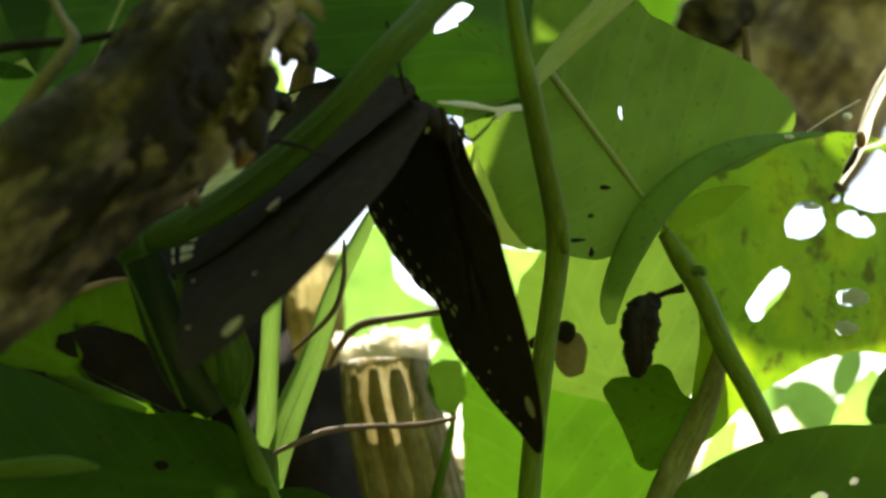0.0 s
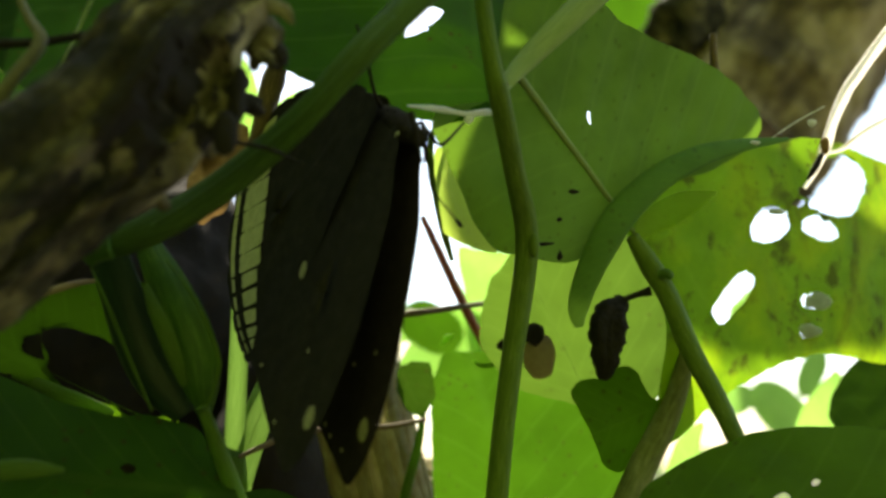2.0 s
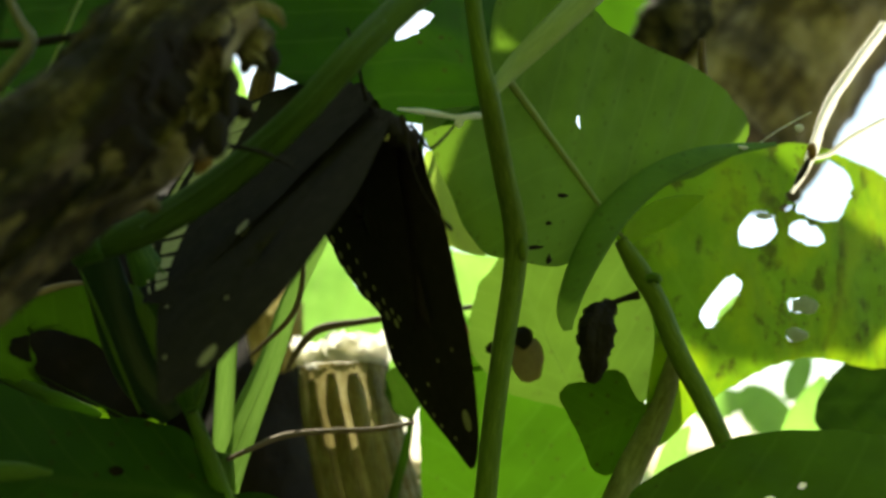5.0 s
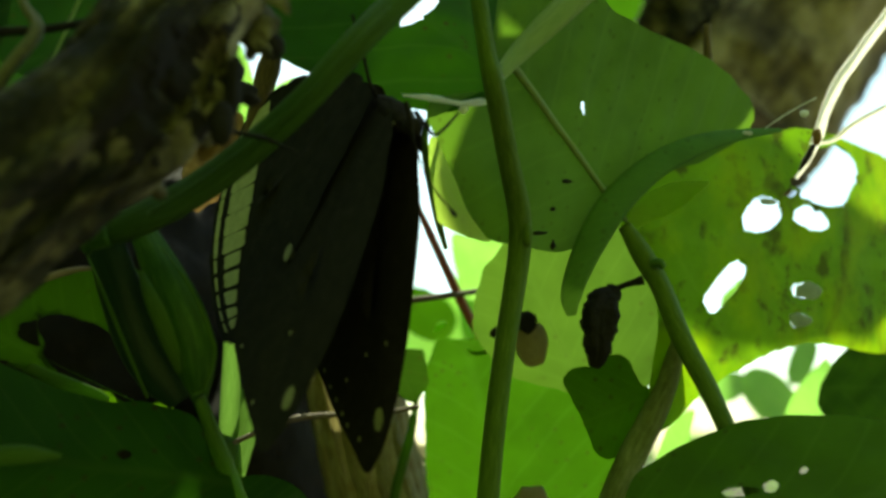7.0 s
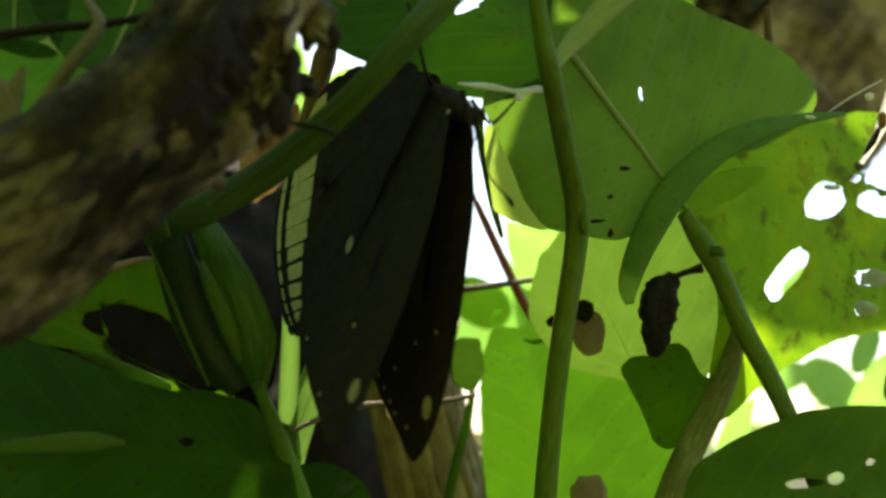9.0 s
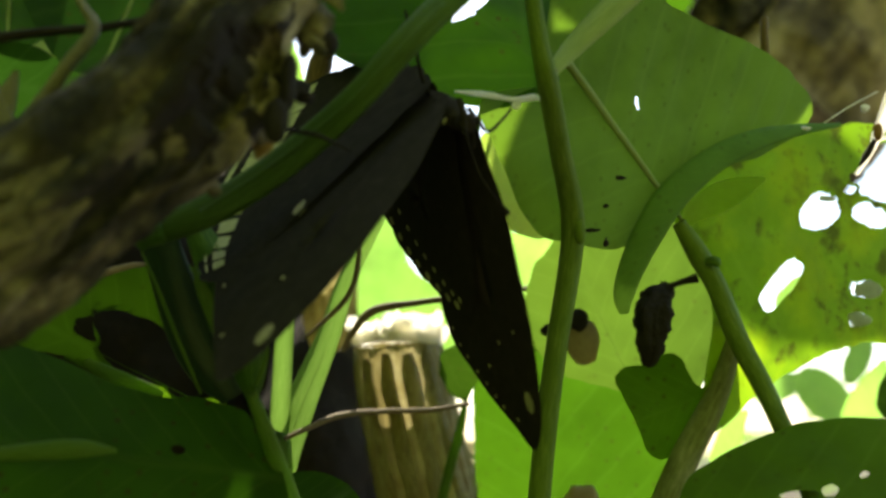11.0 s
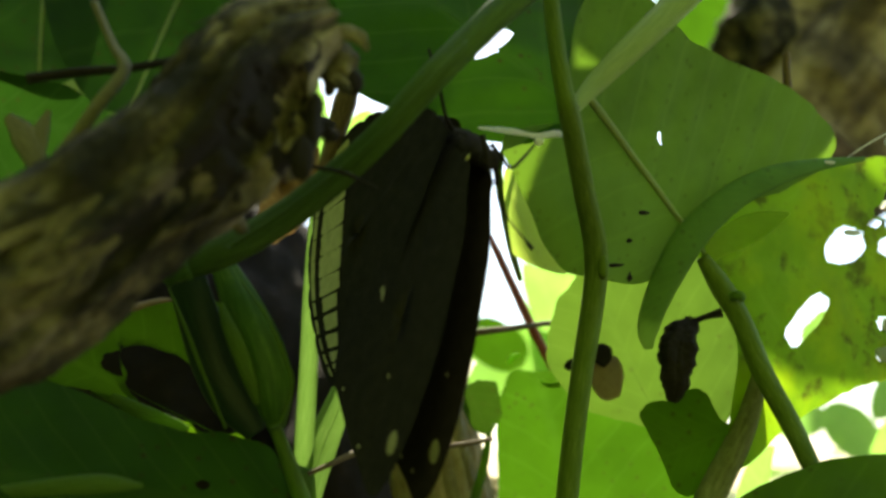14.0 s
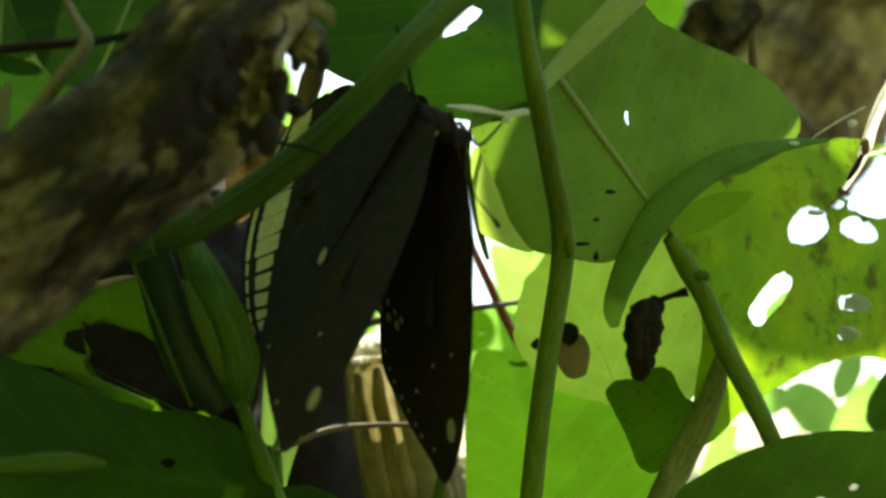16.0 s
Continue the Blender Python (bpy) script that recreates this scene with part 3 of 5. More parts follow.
for k in range(12):
    th0, i = 2 * math.pi * (k + 0.5) / 12 + rng.uniform(-0.05, 0.05), rng.randrange(3, 12)
    pts, rad = [], []
    for q in range(9):
        m = i + (122 - i) * q // 8
        t = (line[m + 1] - line[max(m - 1, 0)]).normalized()
        a = (Vector((0, 1, 0)) - t * t.y).normalized()
        b = t.cross(a)
        turn = th0 + rng.uniform(-0.02, 0.02)
        pts.append(line[m] + (a * math.cos(turn) + b * math.sin(turn)) * wide[m] * (0.95 + 0.03 * rng.random()))
        rad.append(wide[m] * rng.uniform(0.15, 0.2) * (0.7 if q == 0 else 1))
    part("rib", tube(pts, rad, 32, 10, flat=0.6, flat_axis=pts[4] - line[(i + 122) // 2], rough=0.07, rough_scale=300.0, seed=k * 2.3), STUMP_PALE if k % 3 == 0 else STUMP, stump)


def torn_top(thing, centre, radius, count, size, seed):
    """Thin white shreds standing along the rim of a cut stem, in place of its overexposed top."""
    rng = random.Random(seed)
    for k in range(count):
        th, f = rng.uniform(math.pi - 0.4, 2 * math.pi + 0.4), 0.75 + 0.27 * rng.random()
        c = centre + Vector((math.cos(th) * radius * f, math.sin(th) * radius * f, -0.0010))
        h, w = size * rng.uniform(0.55, 1.15), size * rng.uniform(0.34, 0.62)
        lean = Vector((rng.uniform(-0.7, 0.7), rng.uniform(-0.2, 0.6), 1)).normalized()
        d = Vector((-math.sin(th), math.cos(th), 0)) + Vector((rng.uniform(-0.3, 0.3), 0, 0))
        d.normalize()
        bm = bmesh.new()
        cols = [[bm.verts.new(c + lean * h * u + d * w * (v * (1 - 0.4 * u) + 0.15 * rng.uniform(-1, 1)) + d.cross(lean) * w * 0.3 * (1 - v * v)) for u in (0, 0.35, 0.7, 0.85 + 0.25 * rng.random())] for v in (-1, -0.5, 0, 0.5, 1)]
        for a, b in zip(cols, cols[1:]):
            for q in range(3):
                bm.faces.new((a[q], b[q], b[q + 1], a[q + 1]))
        part("torn_fibre", bm, FIBRE_GLARE, thing, "white torn fibre glowing in the sun")


torn_top(stump, line[0], wide[0], 54, 0.0064, 4)

stump_far = tagged(new("stump"), "pale cut plant stem with a fibrous top", "stump")
part("stem", tube([(-0.0389, 0.26407, 0.45629), (-0.03812, 0.26569, 0.44865), (-0.03734, 0.26796, 0.43795), (-0.03755, 0.27491, 0.42932)], [0.00719, 0.0075, 0.0075, 0.00625], 40, 60, flutes=14, flute=0.14, rough=0.04, rough_scale=150.0, close=False), STUMP_PALE, stump_far)
torn_top(stump_far, Vector((-0.0389, 0.26407, 0.45629)), 0.00719, 18, 0.0050, 6)

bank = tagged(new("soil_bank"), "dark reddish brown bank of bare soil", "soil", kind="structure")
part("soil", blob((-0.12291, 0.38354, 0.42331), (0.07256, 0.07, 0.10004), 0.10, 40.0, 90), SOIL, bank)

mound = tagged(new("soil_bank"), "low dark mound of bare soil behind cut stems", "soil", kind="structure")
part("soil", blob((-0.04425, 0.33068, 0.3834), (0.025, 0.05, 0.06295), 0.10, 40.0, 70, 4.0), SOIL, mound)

stem("twig", "short dead brown twig behind a broad stalk", "twig", TWIG, [(-0.02146, 0.14171, 0.46438), (-0.02234, 0.14263, 0.46008), (-0.02348, 0.14345, 0.45621), (-0.02471, 0.14427, 0.45233), (-0.02621, 0.14519, 0.44803)], [0.00132, 0.00158, 0.00176, 0.00132, 0.00079], part_name="wood", steps=20, rough=0.2, rough_scale=350.0)

scrap_high = tagged(new("plant_scrap"), "dark withered scrap caught beside a dead stalk", "plant scrap")
part("scrap", blob((-0.02348, 0.125, 0.44756), (0.0016, 0.0006, 0.0013), 0.6, 320.0, 24, 9.0), DEAD, scrap_high)
part("scrap_end", blob((-0.02474, 0.125, 0.45033), (0.0012, 0.0005, 0.0022), 0.6, 320.0, 24, 12.0), DEAD, scrap_high)

# ---- stems ----
vine = stem("vine_stem", "green climbing stem with a dark node and a slight bend", "stem", STEM,
     [(0.0075, 0.12229, 0.47399), (0.0087, 0.12304, 0.46085), (0.00978, 0.1237, 0.45292), (0.01085, 0.1256, 0.4488), (0.01354, 0.13536, 0.44137), (0.01582, 0.14289, 0.43481), (0.01576, 0.14528, 0.42834), (0.01369, 0.14695, 0.41567), (0.01191, 0.14876, 0.40234), (0.01057, 0.15088, 0.38756), (0.00966, 0.154, 0.36808)],
     [0.00109, 0.00117, 0.00125, 0.00148, 0.00154, 0.00176, 0.00176, 0.00168, 0.00168, 0.00176, 0.00185], steps=110, rooted=True)
part("node", blob((0.01058, 0.12481, 0.45012), (0.0016, 0.00145, 0.00076), 0.3, 500.0, 24), TWIG, vine, "dark ring of an old leaf scar")
part("bud", blob((0.0169, 0.14253, 0.43168), (0.00076, 0.00076, 0.00186), 0.2, 300.0, 20), STEM, vine, "small pale swelling at the bend")
stem("leaf_stalk", "broad pale green grooved leaf stalk", "stem", RIB,
     [(0.01138, 0.1265, 0.45056), (0.01532, 0.1285, 0.45577), (0.02154, 0.1301, 0.46258), (0.0277, 0.1318, 0.46926), (0.03819, 0.1344, 0.48079)], [0.00094, 0.00159, 0.00203, 0.00219, 0.00243], flat=0.5, steps=40)
crossing = stem("leaf_stalk", "green leaf stalk in front of an eaten leaf", "stem", STEM,
     [(0.03462, 0.15587, 0.43625), (0.03759, 0.15687, 0.43155), (0.04057, 0.15704, 0.42595), (0.04342, 0.15676, 0.41763), (0.04687, 0.15543, 0.40944), (0.04912, 0.15293, 0.40198), (0.05239, 0.1519, 0.39238), (0.05549, 0.1514, 0.38031)],
     [0.00111, 0.00176, 0.00167, 0.0017, 0.00161, 0.00148, 0.00156, 0.00151], steps=60)
part("stub", tube([(0.03876, 0.15525, 0.42954), (0.03979, 0.15423, 0.42953), (0.04033, 0.15438, 0.42882)], [0.00082, 0.00073, 0.00055], 10, 10, rough=0.2, rough_scale=500.0), STEM_LIT, crossing, "pale broken stub")
stem("leaf_stalk", "brownish green leaf stalk under an eaten leaf", "stem", STALK_BROWN,
     [(0.04591, 0.16535, 0.42052), (0.04457, 0.16655, 0.41488), (0.04162, 0.16713, 0.40732), (0.0371, 0.16789, 0.39892), (0.03337, 0.1674, 0.3916), (0.02833, 0.16823, 0.37812)],
     [0.00095, 0.00162, 0.0021, 0.00239, 0.00241, 0.00241], steps=50)
grass = stem("grass_stalk", "broad bent green stalk crossing in front of the butterfly", "stem", STEM_DARK,
     [(-0.04262, 0.12116, 0.42641), (-0.03872, 0.12, 0.42703), (-0.03346, 0.11861, 0.42875), (-0.02689, 0.11785, 0.43234), (-0.0196, 0.11576, 0.43735), (-0.01329, 0.11269, 0.44218), (-0.00724, 0.11035, 0.44837), (-0.00248, 0.11029, 0.4535), (0.00357, 0.11098, 0.45988), (0.01418, 0.11293, 0.46992)],
     [0.00069, 0.00174, 0.00215, 0.00215, 0.00208, 0.00194, 0.00187, 0.00194, 0.00208, 0.00222], flat=0.45, steps=80)
part("collar", tube([(-0.04185, 0.12042, 0.42509), (-0.04054, 0.11966, 0.42623), (-0.0384, 0.11903, 0.42682)], [0.00114, 0.00171, 0.00185], 16, 16, flat=0.5, rough=0.1, rough_scale=300.0), SHEATH, grass, "swollen collar at the stalk's bend")
part("midvein", tube([(-0.03277, 0.11613, 0.42843), (-0.02655, 0.11532, 0.43222), (-0.01933, 0.11327, 0.43704), (-0.01308, 0.11027, 0.44156), (-0.00708, 0.10799, 0.44748), (-0.00297, 0.10803, 0.45211)], [0.00028, 0.00035, 0.00035, 0.00028, 0.00028, 0.00021], 50, 8, flat=0.5), STEM_DARK, grass, "raised vein along the stalk")
bud = tagged(new("leaf_sheath"), "folded dark green leaf sheath hanging from a stalk", "leaf sheath")
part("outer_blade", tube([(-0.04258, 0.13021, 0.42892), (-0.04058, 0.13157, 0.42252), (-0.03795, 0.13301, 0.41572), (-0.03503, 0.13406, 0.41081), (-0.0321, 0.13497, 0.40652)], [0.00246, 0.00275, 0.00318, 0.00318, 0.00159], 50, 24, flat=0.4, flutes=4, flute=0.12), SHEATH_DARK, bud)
part("pale_rim", tube([(-0.04387, 0.12821, 0.4257), (-0.04128, 0.12885, 0.42013), (-0.03856, 0.13027, 0.41351), (-0.03599, 0.13271, 0.40701)], [0.00014, 0.00029, 0.00029, 0.00022], 40, 8), STEM_LIT, bud, "pale rim of the outer blade")
part("pale_rim", tube([(-0.03306, 0.12492, 0.42601), (-0.02891, 0.12336, 0.42074), (-0.02634, 0.12396, 0.41537), (-0.02573, 0.12524, 0.4119), (-0.02778, 0.12835, 0.40736)], [0.00014, 0.00021, 0.00028, 0.00028, 0.00021], 40, 8), STEM_LIT, bud, "pale rim of the inner blade")
part("inner_blade", tube([(-0.03609, 0.12713, 0.42824), (-0.03304, 0.12675, 0.42244), (-0.03041, 0.12695, 0.41648), (-0.02905, 0.12855, 0.41147), (-0.02878, 0.13178, 0.40636)], [0.00169, 0.00254, 0.00311, 0.00268, 0.00085], 50, 24, flat=0.45, flutes=4, flute=0.15), SHEATH, bud, "lighter green striped blade")
part("pale_stripe", tube([(-0.03556, 0.12445, 0.42286), (-0.03399, 0.12393, 0.41945), (-0.03241, 0.12414, 0.4162), (-0.03119, 0.12519, 0.41269), (-0.03068, 0.12729, 0.40997)], [0.0004, 0.0009, 0.0011, 0.0009, 0.0004], 40, 14, flat=0.35, rough=0.05, rough_scale=200.0), STEM_LIT, bud, "pale yellow-green stripe down the fold")
stem("leaf_stalk", "bright green leaf stalk below a folded sheath", "stem", STEM_LIT,
     [(-0.02792, 0.12628, 0.4071), (-0.0266, 0.12925, 0.40276), (-0.02527, 0.1334, 0.39767), (-0.02322, 0.13688, 0.39091), (-0.02047, 0.14089, 0.38167)], [0.0008, 0.00101, 0.0012, 0.00135, 0.0015], steps=30)
upright = stem("seedling", "upright pale green stem lit from behind", "stem", STEM_LIT,
     [(-0.02826, 0.16325, 0.45922), (-0.02971, 0.1634, 0.44891), (-0.03052, 0.16451, 0.43407), (-0.03093, 0.16555, 0.41958), (-0.03141, 0.16733, 0.40638), (-0.03188, 0.16908, 0.39335), (-0.03244, 0.17138, 0.37771)],
     [0.00118, 0.00148, 0.00167, 0.00162, 0.00172, 0.00172, 0.00167], steps=70, rooted=True, arc=(80, 280))
slanting = stem("seedling", "slanting pale green stem that widens downwards", "stem", STEM_LIT,
     [(-0.01348, 0.1741, 0.44672), (-0.01653, 0.17345, 0.44015), (-0.02081, 0.17242, 0.43055), (-0.02413, 0.17174, 0.41931), (-0.02833, 0.17017, 0.40746), (-0.03097, 0.16746, 0.39619), (-0.03234, 0.16688, 0.38442)],
     [0.00073, 0.00146, 0.00172, 0.00207, 0.00266, 0.00258, 0.00231], flat=0.6, steps=70, rooted=True, arc=(80, 280))

part("dark_fold", tube([(-0.02411, 0.16735, 0.41592), (-0.02769, 0.16489, 0.40585), (-0.03003, 0.16181, 0.39632), (-0.03187, 0.16129, 0.38667)], [0.00005, 0.00007, 0.00007, 0.00007], 30, 10, flat=0.4), STEM_LIT, slanting, "pale fold along the middle")

# ---- twigs and tendrils ----
dry = stem("dry_twig", "sunlit dry orange brown twig", "twig", TWIG_DRY, [(0.08915, 0.16695, 0.48031), (0.08244, 0.16775, 0.47176), (0.07838, 0.16788, 0.46632), (0.07538, 0.16811, 0.46044), (0.07415, 0.16896, 0.45643), (0.0723, 0.16992, 0.45193), (0.07005, 0.17066, 0.44842)],
     [0.00104, 0.00104, 0.00115, 0.00094, 0.00104, 0.00052, 0.00031], part_name="wood", steps=50, arc=(92, 268), rough=0.12, rough_scale=400.0)
part("node", blob((0.07222, 0.1655, 0.4549), (0.0009, 0.0006, 0.0014), 0.4, 600.0, 18, 3.0), DRY_LEAF, dry, "orange brown knot")
part("dark_end", tube([(0.07198, 0.1662, 0.45355), (0.07057, 0.1665, 0.45102), (0.0692, 0.1668, 0.44901)], [0.0005, 0.0006, 0.0002], 14, 8, rough=0.3, rough_scale=500.0), DEAD, dry)
stem("dry_twig", "thin sunlit dry twig", "twig", TWIG_DRY, [(0.08915, 0.17063, 0.46299), (0.08192, 0.17044, 0.4591), (0.07786, 0.17006, 0.45605), (0.07477, 0.17028, 0.45504)], [0.00052, 0.00062, 0.00042, 0.00031], part_name="wood", steps=24, arc=(92, 268), rough=0.12, rough_scale=400.0)
stem("red_twig", "thin reddish brown twig leaning on a leaf", "twig", TWIG_RED, [(0.00012, 0.19397, 0.44939), (0.00324, 0.19536, 0.44283), (0.00645, 0.19582, 0.43586), (0.00957, 0.19528, 0.42881), (0.01273, 0.19266, 0.42189)], [0.00058, 0.00081, 0.00093, 0.00104, 0.00079], part_name="wood", steps=40, rough=0.1, rough_scale=400.0)
kinked = stem("tendril", "thin brown dry tendril with a kink", "tendril", TWIG, [(-0.02296, 0.18238, 0.41734), (-0.02096, 0.18161, 0.42095), (-0.01715, 0.18177, 0.425), (-0.00904, 0.18444, 0.42688), (0.00066, 0.18813, 0.42875), (0.01284, 0.1977, 0.43185)], [0.00042, 0.00062, 0.00083, 0.00064, 0.00066, 0.00058], part_name="wood", steps=50)
# a highlight on the wood, built as a small near-white fleck
part("lit_fleck", tube([(-0.00467, 0.1855, 0.42812), (-0.00225, 0.18642, 0.42859), (0.00017, 0.18735, 0.42906)], [0.0001, 0.0004, 0.0001], 12, 8, flat=0.4), FIBRE_GLARE, kinked, "white sunlit fleck of dry skin")
stem("tendril", "thin curved brown tendril across a cut stem", "tendril", TWIG, [(-0.02944, 0.16128, 0.4012), (-0.02629, 0.16299, 0.40275), (-0.02151, 0.16862, 0.40511), (-0.01458, 0.1776, 0.40618), (-0.00667, 0.18263, 0.40656), (0.00064, 0.18743, 0.408)], [0.00037, 0.00046, 0.00057, 0.00051, 0.00052, 0.00043], part_name="wood", steps=50)
stem("tendril", "thin dark hanging tendril", "tendril", TWIG, [(-0.01891, 0.1677, 0.43829), (-0.01911, 0.16926, 0.43099), (-0.02117, 0.16946, 0.4252), (-0.02793, 0.16984, 0.4186)], [0.0003, 0.00049, 0.00049, 0.0003], part_name="wood", steps=30)
stem("tendril", "thin dark tendril across a broad stalk", "tendril", DEAD, [(-0.02413, 0.10769, 0.43686), (-0.02062, 0.10832, 0.43632), (-0.01734, 0.10847, 0.43561), (-0.01353, 0.10882, 0.43394)], [0.0002, 0.00026, 0.00026, 0.00013], part_name="wood", steps=30)
stem("branch", "forked pale brown dry branch", "branch", TWIG_PALE, [(-0.05254, 0.1033, 0.43168), (-0.04804, 0.1025, 0.43698), (-0.04452, 0.1013, 0.44148), (-0.04204, 0.1015, 0.44592), (-0.0438, 0.1018, 0.44913), (-0.04651, 0.1018, 0.45467)], [0.00087, 0.00081, 0.00075, 0.00075, 0.00051, 0.00045], part_name="wood", steps=40, rough=0.10, rough_scale=300.0)
dry_tuft = tagged(new("dry_leaf"), "pale dry curled leaf scraps beside a dead stalk", "dry leaf")
part("scrap", tube([(-0.05845, 0.108, 0.44283), (-0.05625, 0.108, 0.44033), (-0.0544, 0.108, 0.43715), (-0.05368, 0.108, 0.4354)], [0.00048, 0.0016, 0.00128, 0.0002], 24, 10, flat=0.25, rough=0.3, rough_scale=300.0), TWIG_PALE, dry_tuft)
part("scrap", tube([(-0.05348, 0.108, 0.44354), (-0.05408, 0.108, 0.44068), (-0.0542, 0.108, 0.43785), (-0.05385, 0.108, 0.43575)], [0.00033, 0.0011, 0.00088, 0.0002], 24, 10, flat=0.25, rough=0.3, rough_scale=300.0), TWIG_PALE, dry_tuft)
part("scrap", tube([(-0.05397, 0.108, 0.43561), (-0.05107, 0.108, 0.43645), (-0.04834, 0.108, 0.43631), (-0.04591, 0.108, 0.43561)], [0.00036, 0.0012, 0.00096, 0.0002], 24, 10, flat=0.25, rough=0.3, rough_scale=300.0), TWIG_PALE, dry_tuft)
stem("branch", "thin dark branch behind a dead stalk", "branch", DEAD, [(-0.05616, 0.10749, 0.44741), (-0.0495, 0.10733, 0.44819), (-0.04352, 0.10724, 0.44858), (-0.03584, 0.10787, 0.45044)], [0.00067, 0.0006, 0.00053, 0.0004], part_name="wood", steps=30)
stem("branch", "short upright dry peg on a log", "branch", TWIG, [(0.05154, 0.15956, 0.467), (0.05104, 0.15797, 0.46967), (0.05104, 0.15732, 0.47273)], [0.00079, 0.00069, 0.00069], part_name="wood", steps=12)
stem("spider_thread", "fine white spider thread over a leaf edge", "spider thread", SILK, [(0.0601, 0.16228, 0.4542), (0.06551, 0.16152, 0.45776), (0.07092, 0.16091, 0.46065)], [0.0001, 0.00014, 0.0001], part_name="thread", steps=10, sides=6)

# ---- leaves ----
heart = leaf("large heart-shaped green leaf lit from behind", LEAF_HEART, shape((0.02734, 0.1473, 0.44967), (0.609, 0.683, -0.403), (0.554, -0.003, 0.833),
    [17.2, 19.3, 22.8, 34.4, 44.1, 37.6, 30.9, 25.9, 22.5, 20.3, 19.3, 19.0, 19.3, 21.3, 24.5, 28.6, 30.1, 28.8, 25.5, 22.2, 20.5, 31.0, 29.0, 26.9, 26.0, 25.4, 24.4, 22.1, 20.8, 20.2, 19.9, 19.2, 18.4, 17.8, 17.2, 16.9],
    (-0.0187, -0.0024, 0.0209, -0.0051), holes=[(-0.0033, 0.0024, 0.0011, 0.0004, 38)]), cup=-1.5, fold=0.06, seed=1.0, rib_width=0.00065, sweep=-0.55, ripple=0.004)
# separate strip painted as the sunlit edge of the heart-shaped leaf
leaf("narrow yellow-green leaf edge glowing in the sun", LEAF_SUN_PAINT, shape((0.00508, 0.14405, 0.43864), (0.418, 0.402, -0.815), (0.677, 0.46, 0.575),
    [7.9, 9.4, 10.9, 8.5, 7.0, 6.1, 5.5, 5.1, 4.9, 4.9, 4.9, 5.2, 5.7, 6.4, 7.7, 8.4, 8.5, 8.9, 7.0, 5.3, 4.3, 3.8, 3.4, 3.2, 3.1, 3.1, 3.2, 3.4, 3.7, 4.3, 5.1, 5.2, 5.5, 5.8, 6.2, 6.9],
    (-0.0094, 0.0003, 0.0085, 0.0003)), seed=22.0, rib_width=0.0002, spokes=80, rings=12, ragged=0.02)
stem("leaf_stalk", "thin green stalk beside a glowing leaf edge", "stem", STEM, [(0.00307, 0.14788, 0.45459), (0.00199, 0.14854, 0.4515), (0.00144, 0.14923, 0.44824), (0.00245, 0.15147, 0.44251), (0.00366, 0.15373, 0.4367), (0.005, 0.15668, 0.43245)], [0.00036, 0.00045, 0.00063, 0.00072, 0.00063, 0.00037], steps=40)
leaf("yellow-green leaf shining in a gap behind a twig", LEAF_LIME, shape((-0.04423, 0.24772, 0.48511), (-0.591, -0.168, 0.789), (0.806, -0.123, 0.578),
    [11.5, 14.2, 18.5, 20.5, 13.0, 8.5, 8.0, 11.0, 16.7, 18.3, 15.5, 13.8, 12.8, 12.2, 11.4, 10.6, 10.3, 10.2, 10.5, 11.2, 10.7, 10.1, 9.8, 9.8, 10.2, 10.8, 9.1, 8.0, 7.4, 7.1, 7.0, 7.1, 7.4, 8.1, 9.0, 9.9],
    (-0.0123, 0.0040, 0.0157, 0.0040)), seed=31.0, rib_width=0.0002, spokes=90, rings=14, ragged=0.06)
leaf("dry orange brown leaf behind a dead stalk", DRY_LEAF, shape((-0.03427, 0.1586, 0.44747), (0.479, -0.183, 0.859), (0.878, 0.1, -0.468),
    [9.8, 8.4, 6.7, 5.6, 4.9, 4.5, 4.3, 4.0, 3.9, 3.8, 3.9, 4.1, 4.5, 5.2, 6.0, 6.5, 7.3, 8.7, 8.5, 7.8, 7.5, 6.5, 5.7, 5.3, 5.1, 4.7, 4.5, 4.4, 4.5, 4.7, 5.1, 5.6, 6.4, 7.6, 8.6, 9.5],
    (-0.0088, -0.0001, 0.0092, -0.0001)), seed=41.0, rib_width=0.0002, spokes=90, rings=14, ragged=0.05)
leaf("small green leaf beside a cut stem", LEAF, shape((-0.00113, 0.19735, 0.41424), (-0.414, -0.189, 0.89), (0.91, -0.086, 0.405),
    [5.7, 5.8, 5.8, 5.7, 5.8, 6.1, 5.3, 4.6, 4.1, 3.8, 3.7, 3.7, 3.8, 4.0, 3.9, 4.0, 4.1, 4.4, 4.9, 5.7, 5.2, 4.8, 4.6, 4.5, 4.2, 3.9, 3.7, 3.7, 3.7, 3.9, 4.1, 4.2, 4.4, 4.8, 5.5, 5.7],
    (-0.0055, -0.0011, 0.0055, -0.0011)), seed=44.0, rib_width=0.0002, spokes=80, rings=12, ragged=0.05)
stem("leaf_stalk", "thin green stalk beside a cut stem", "stem", STEM_LIT, [(0.00023, 0.19834, 0.40958), (-0.00091, 0.19971, 0.40315), (-0.00365, 0.20286, 0.39313), (-0.00561, 0.20604, 0.38301)], [0.00057, 0.00091, 0.00103, 0.00103], steps=24)
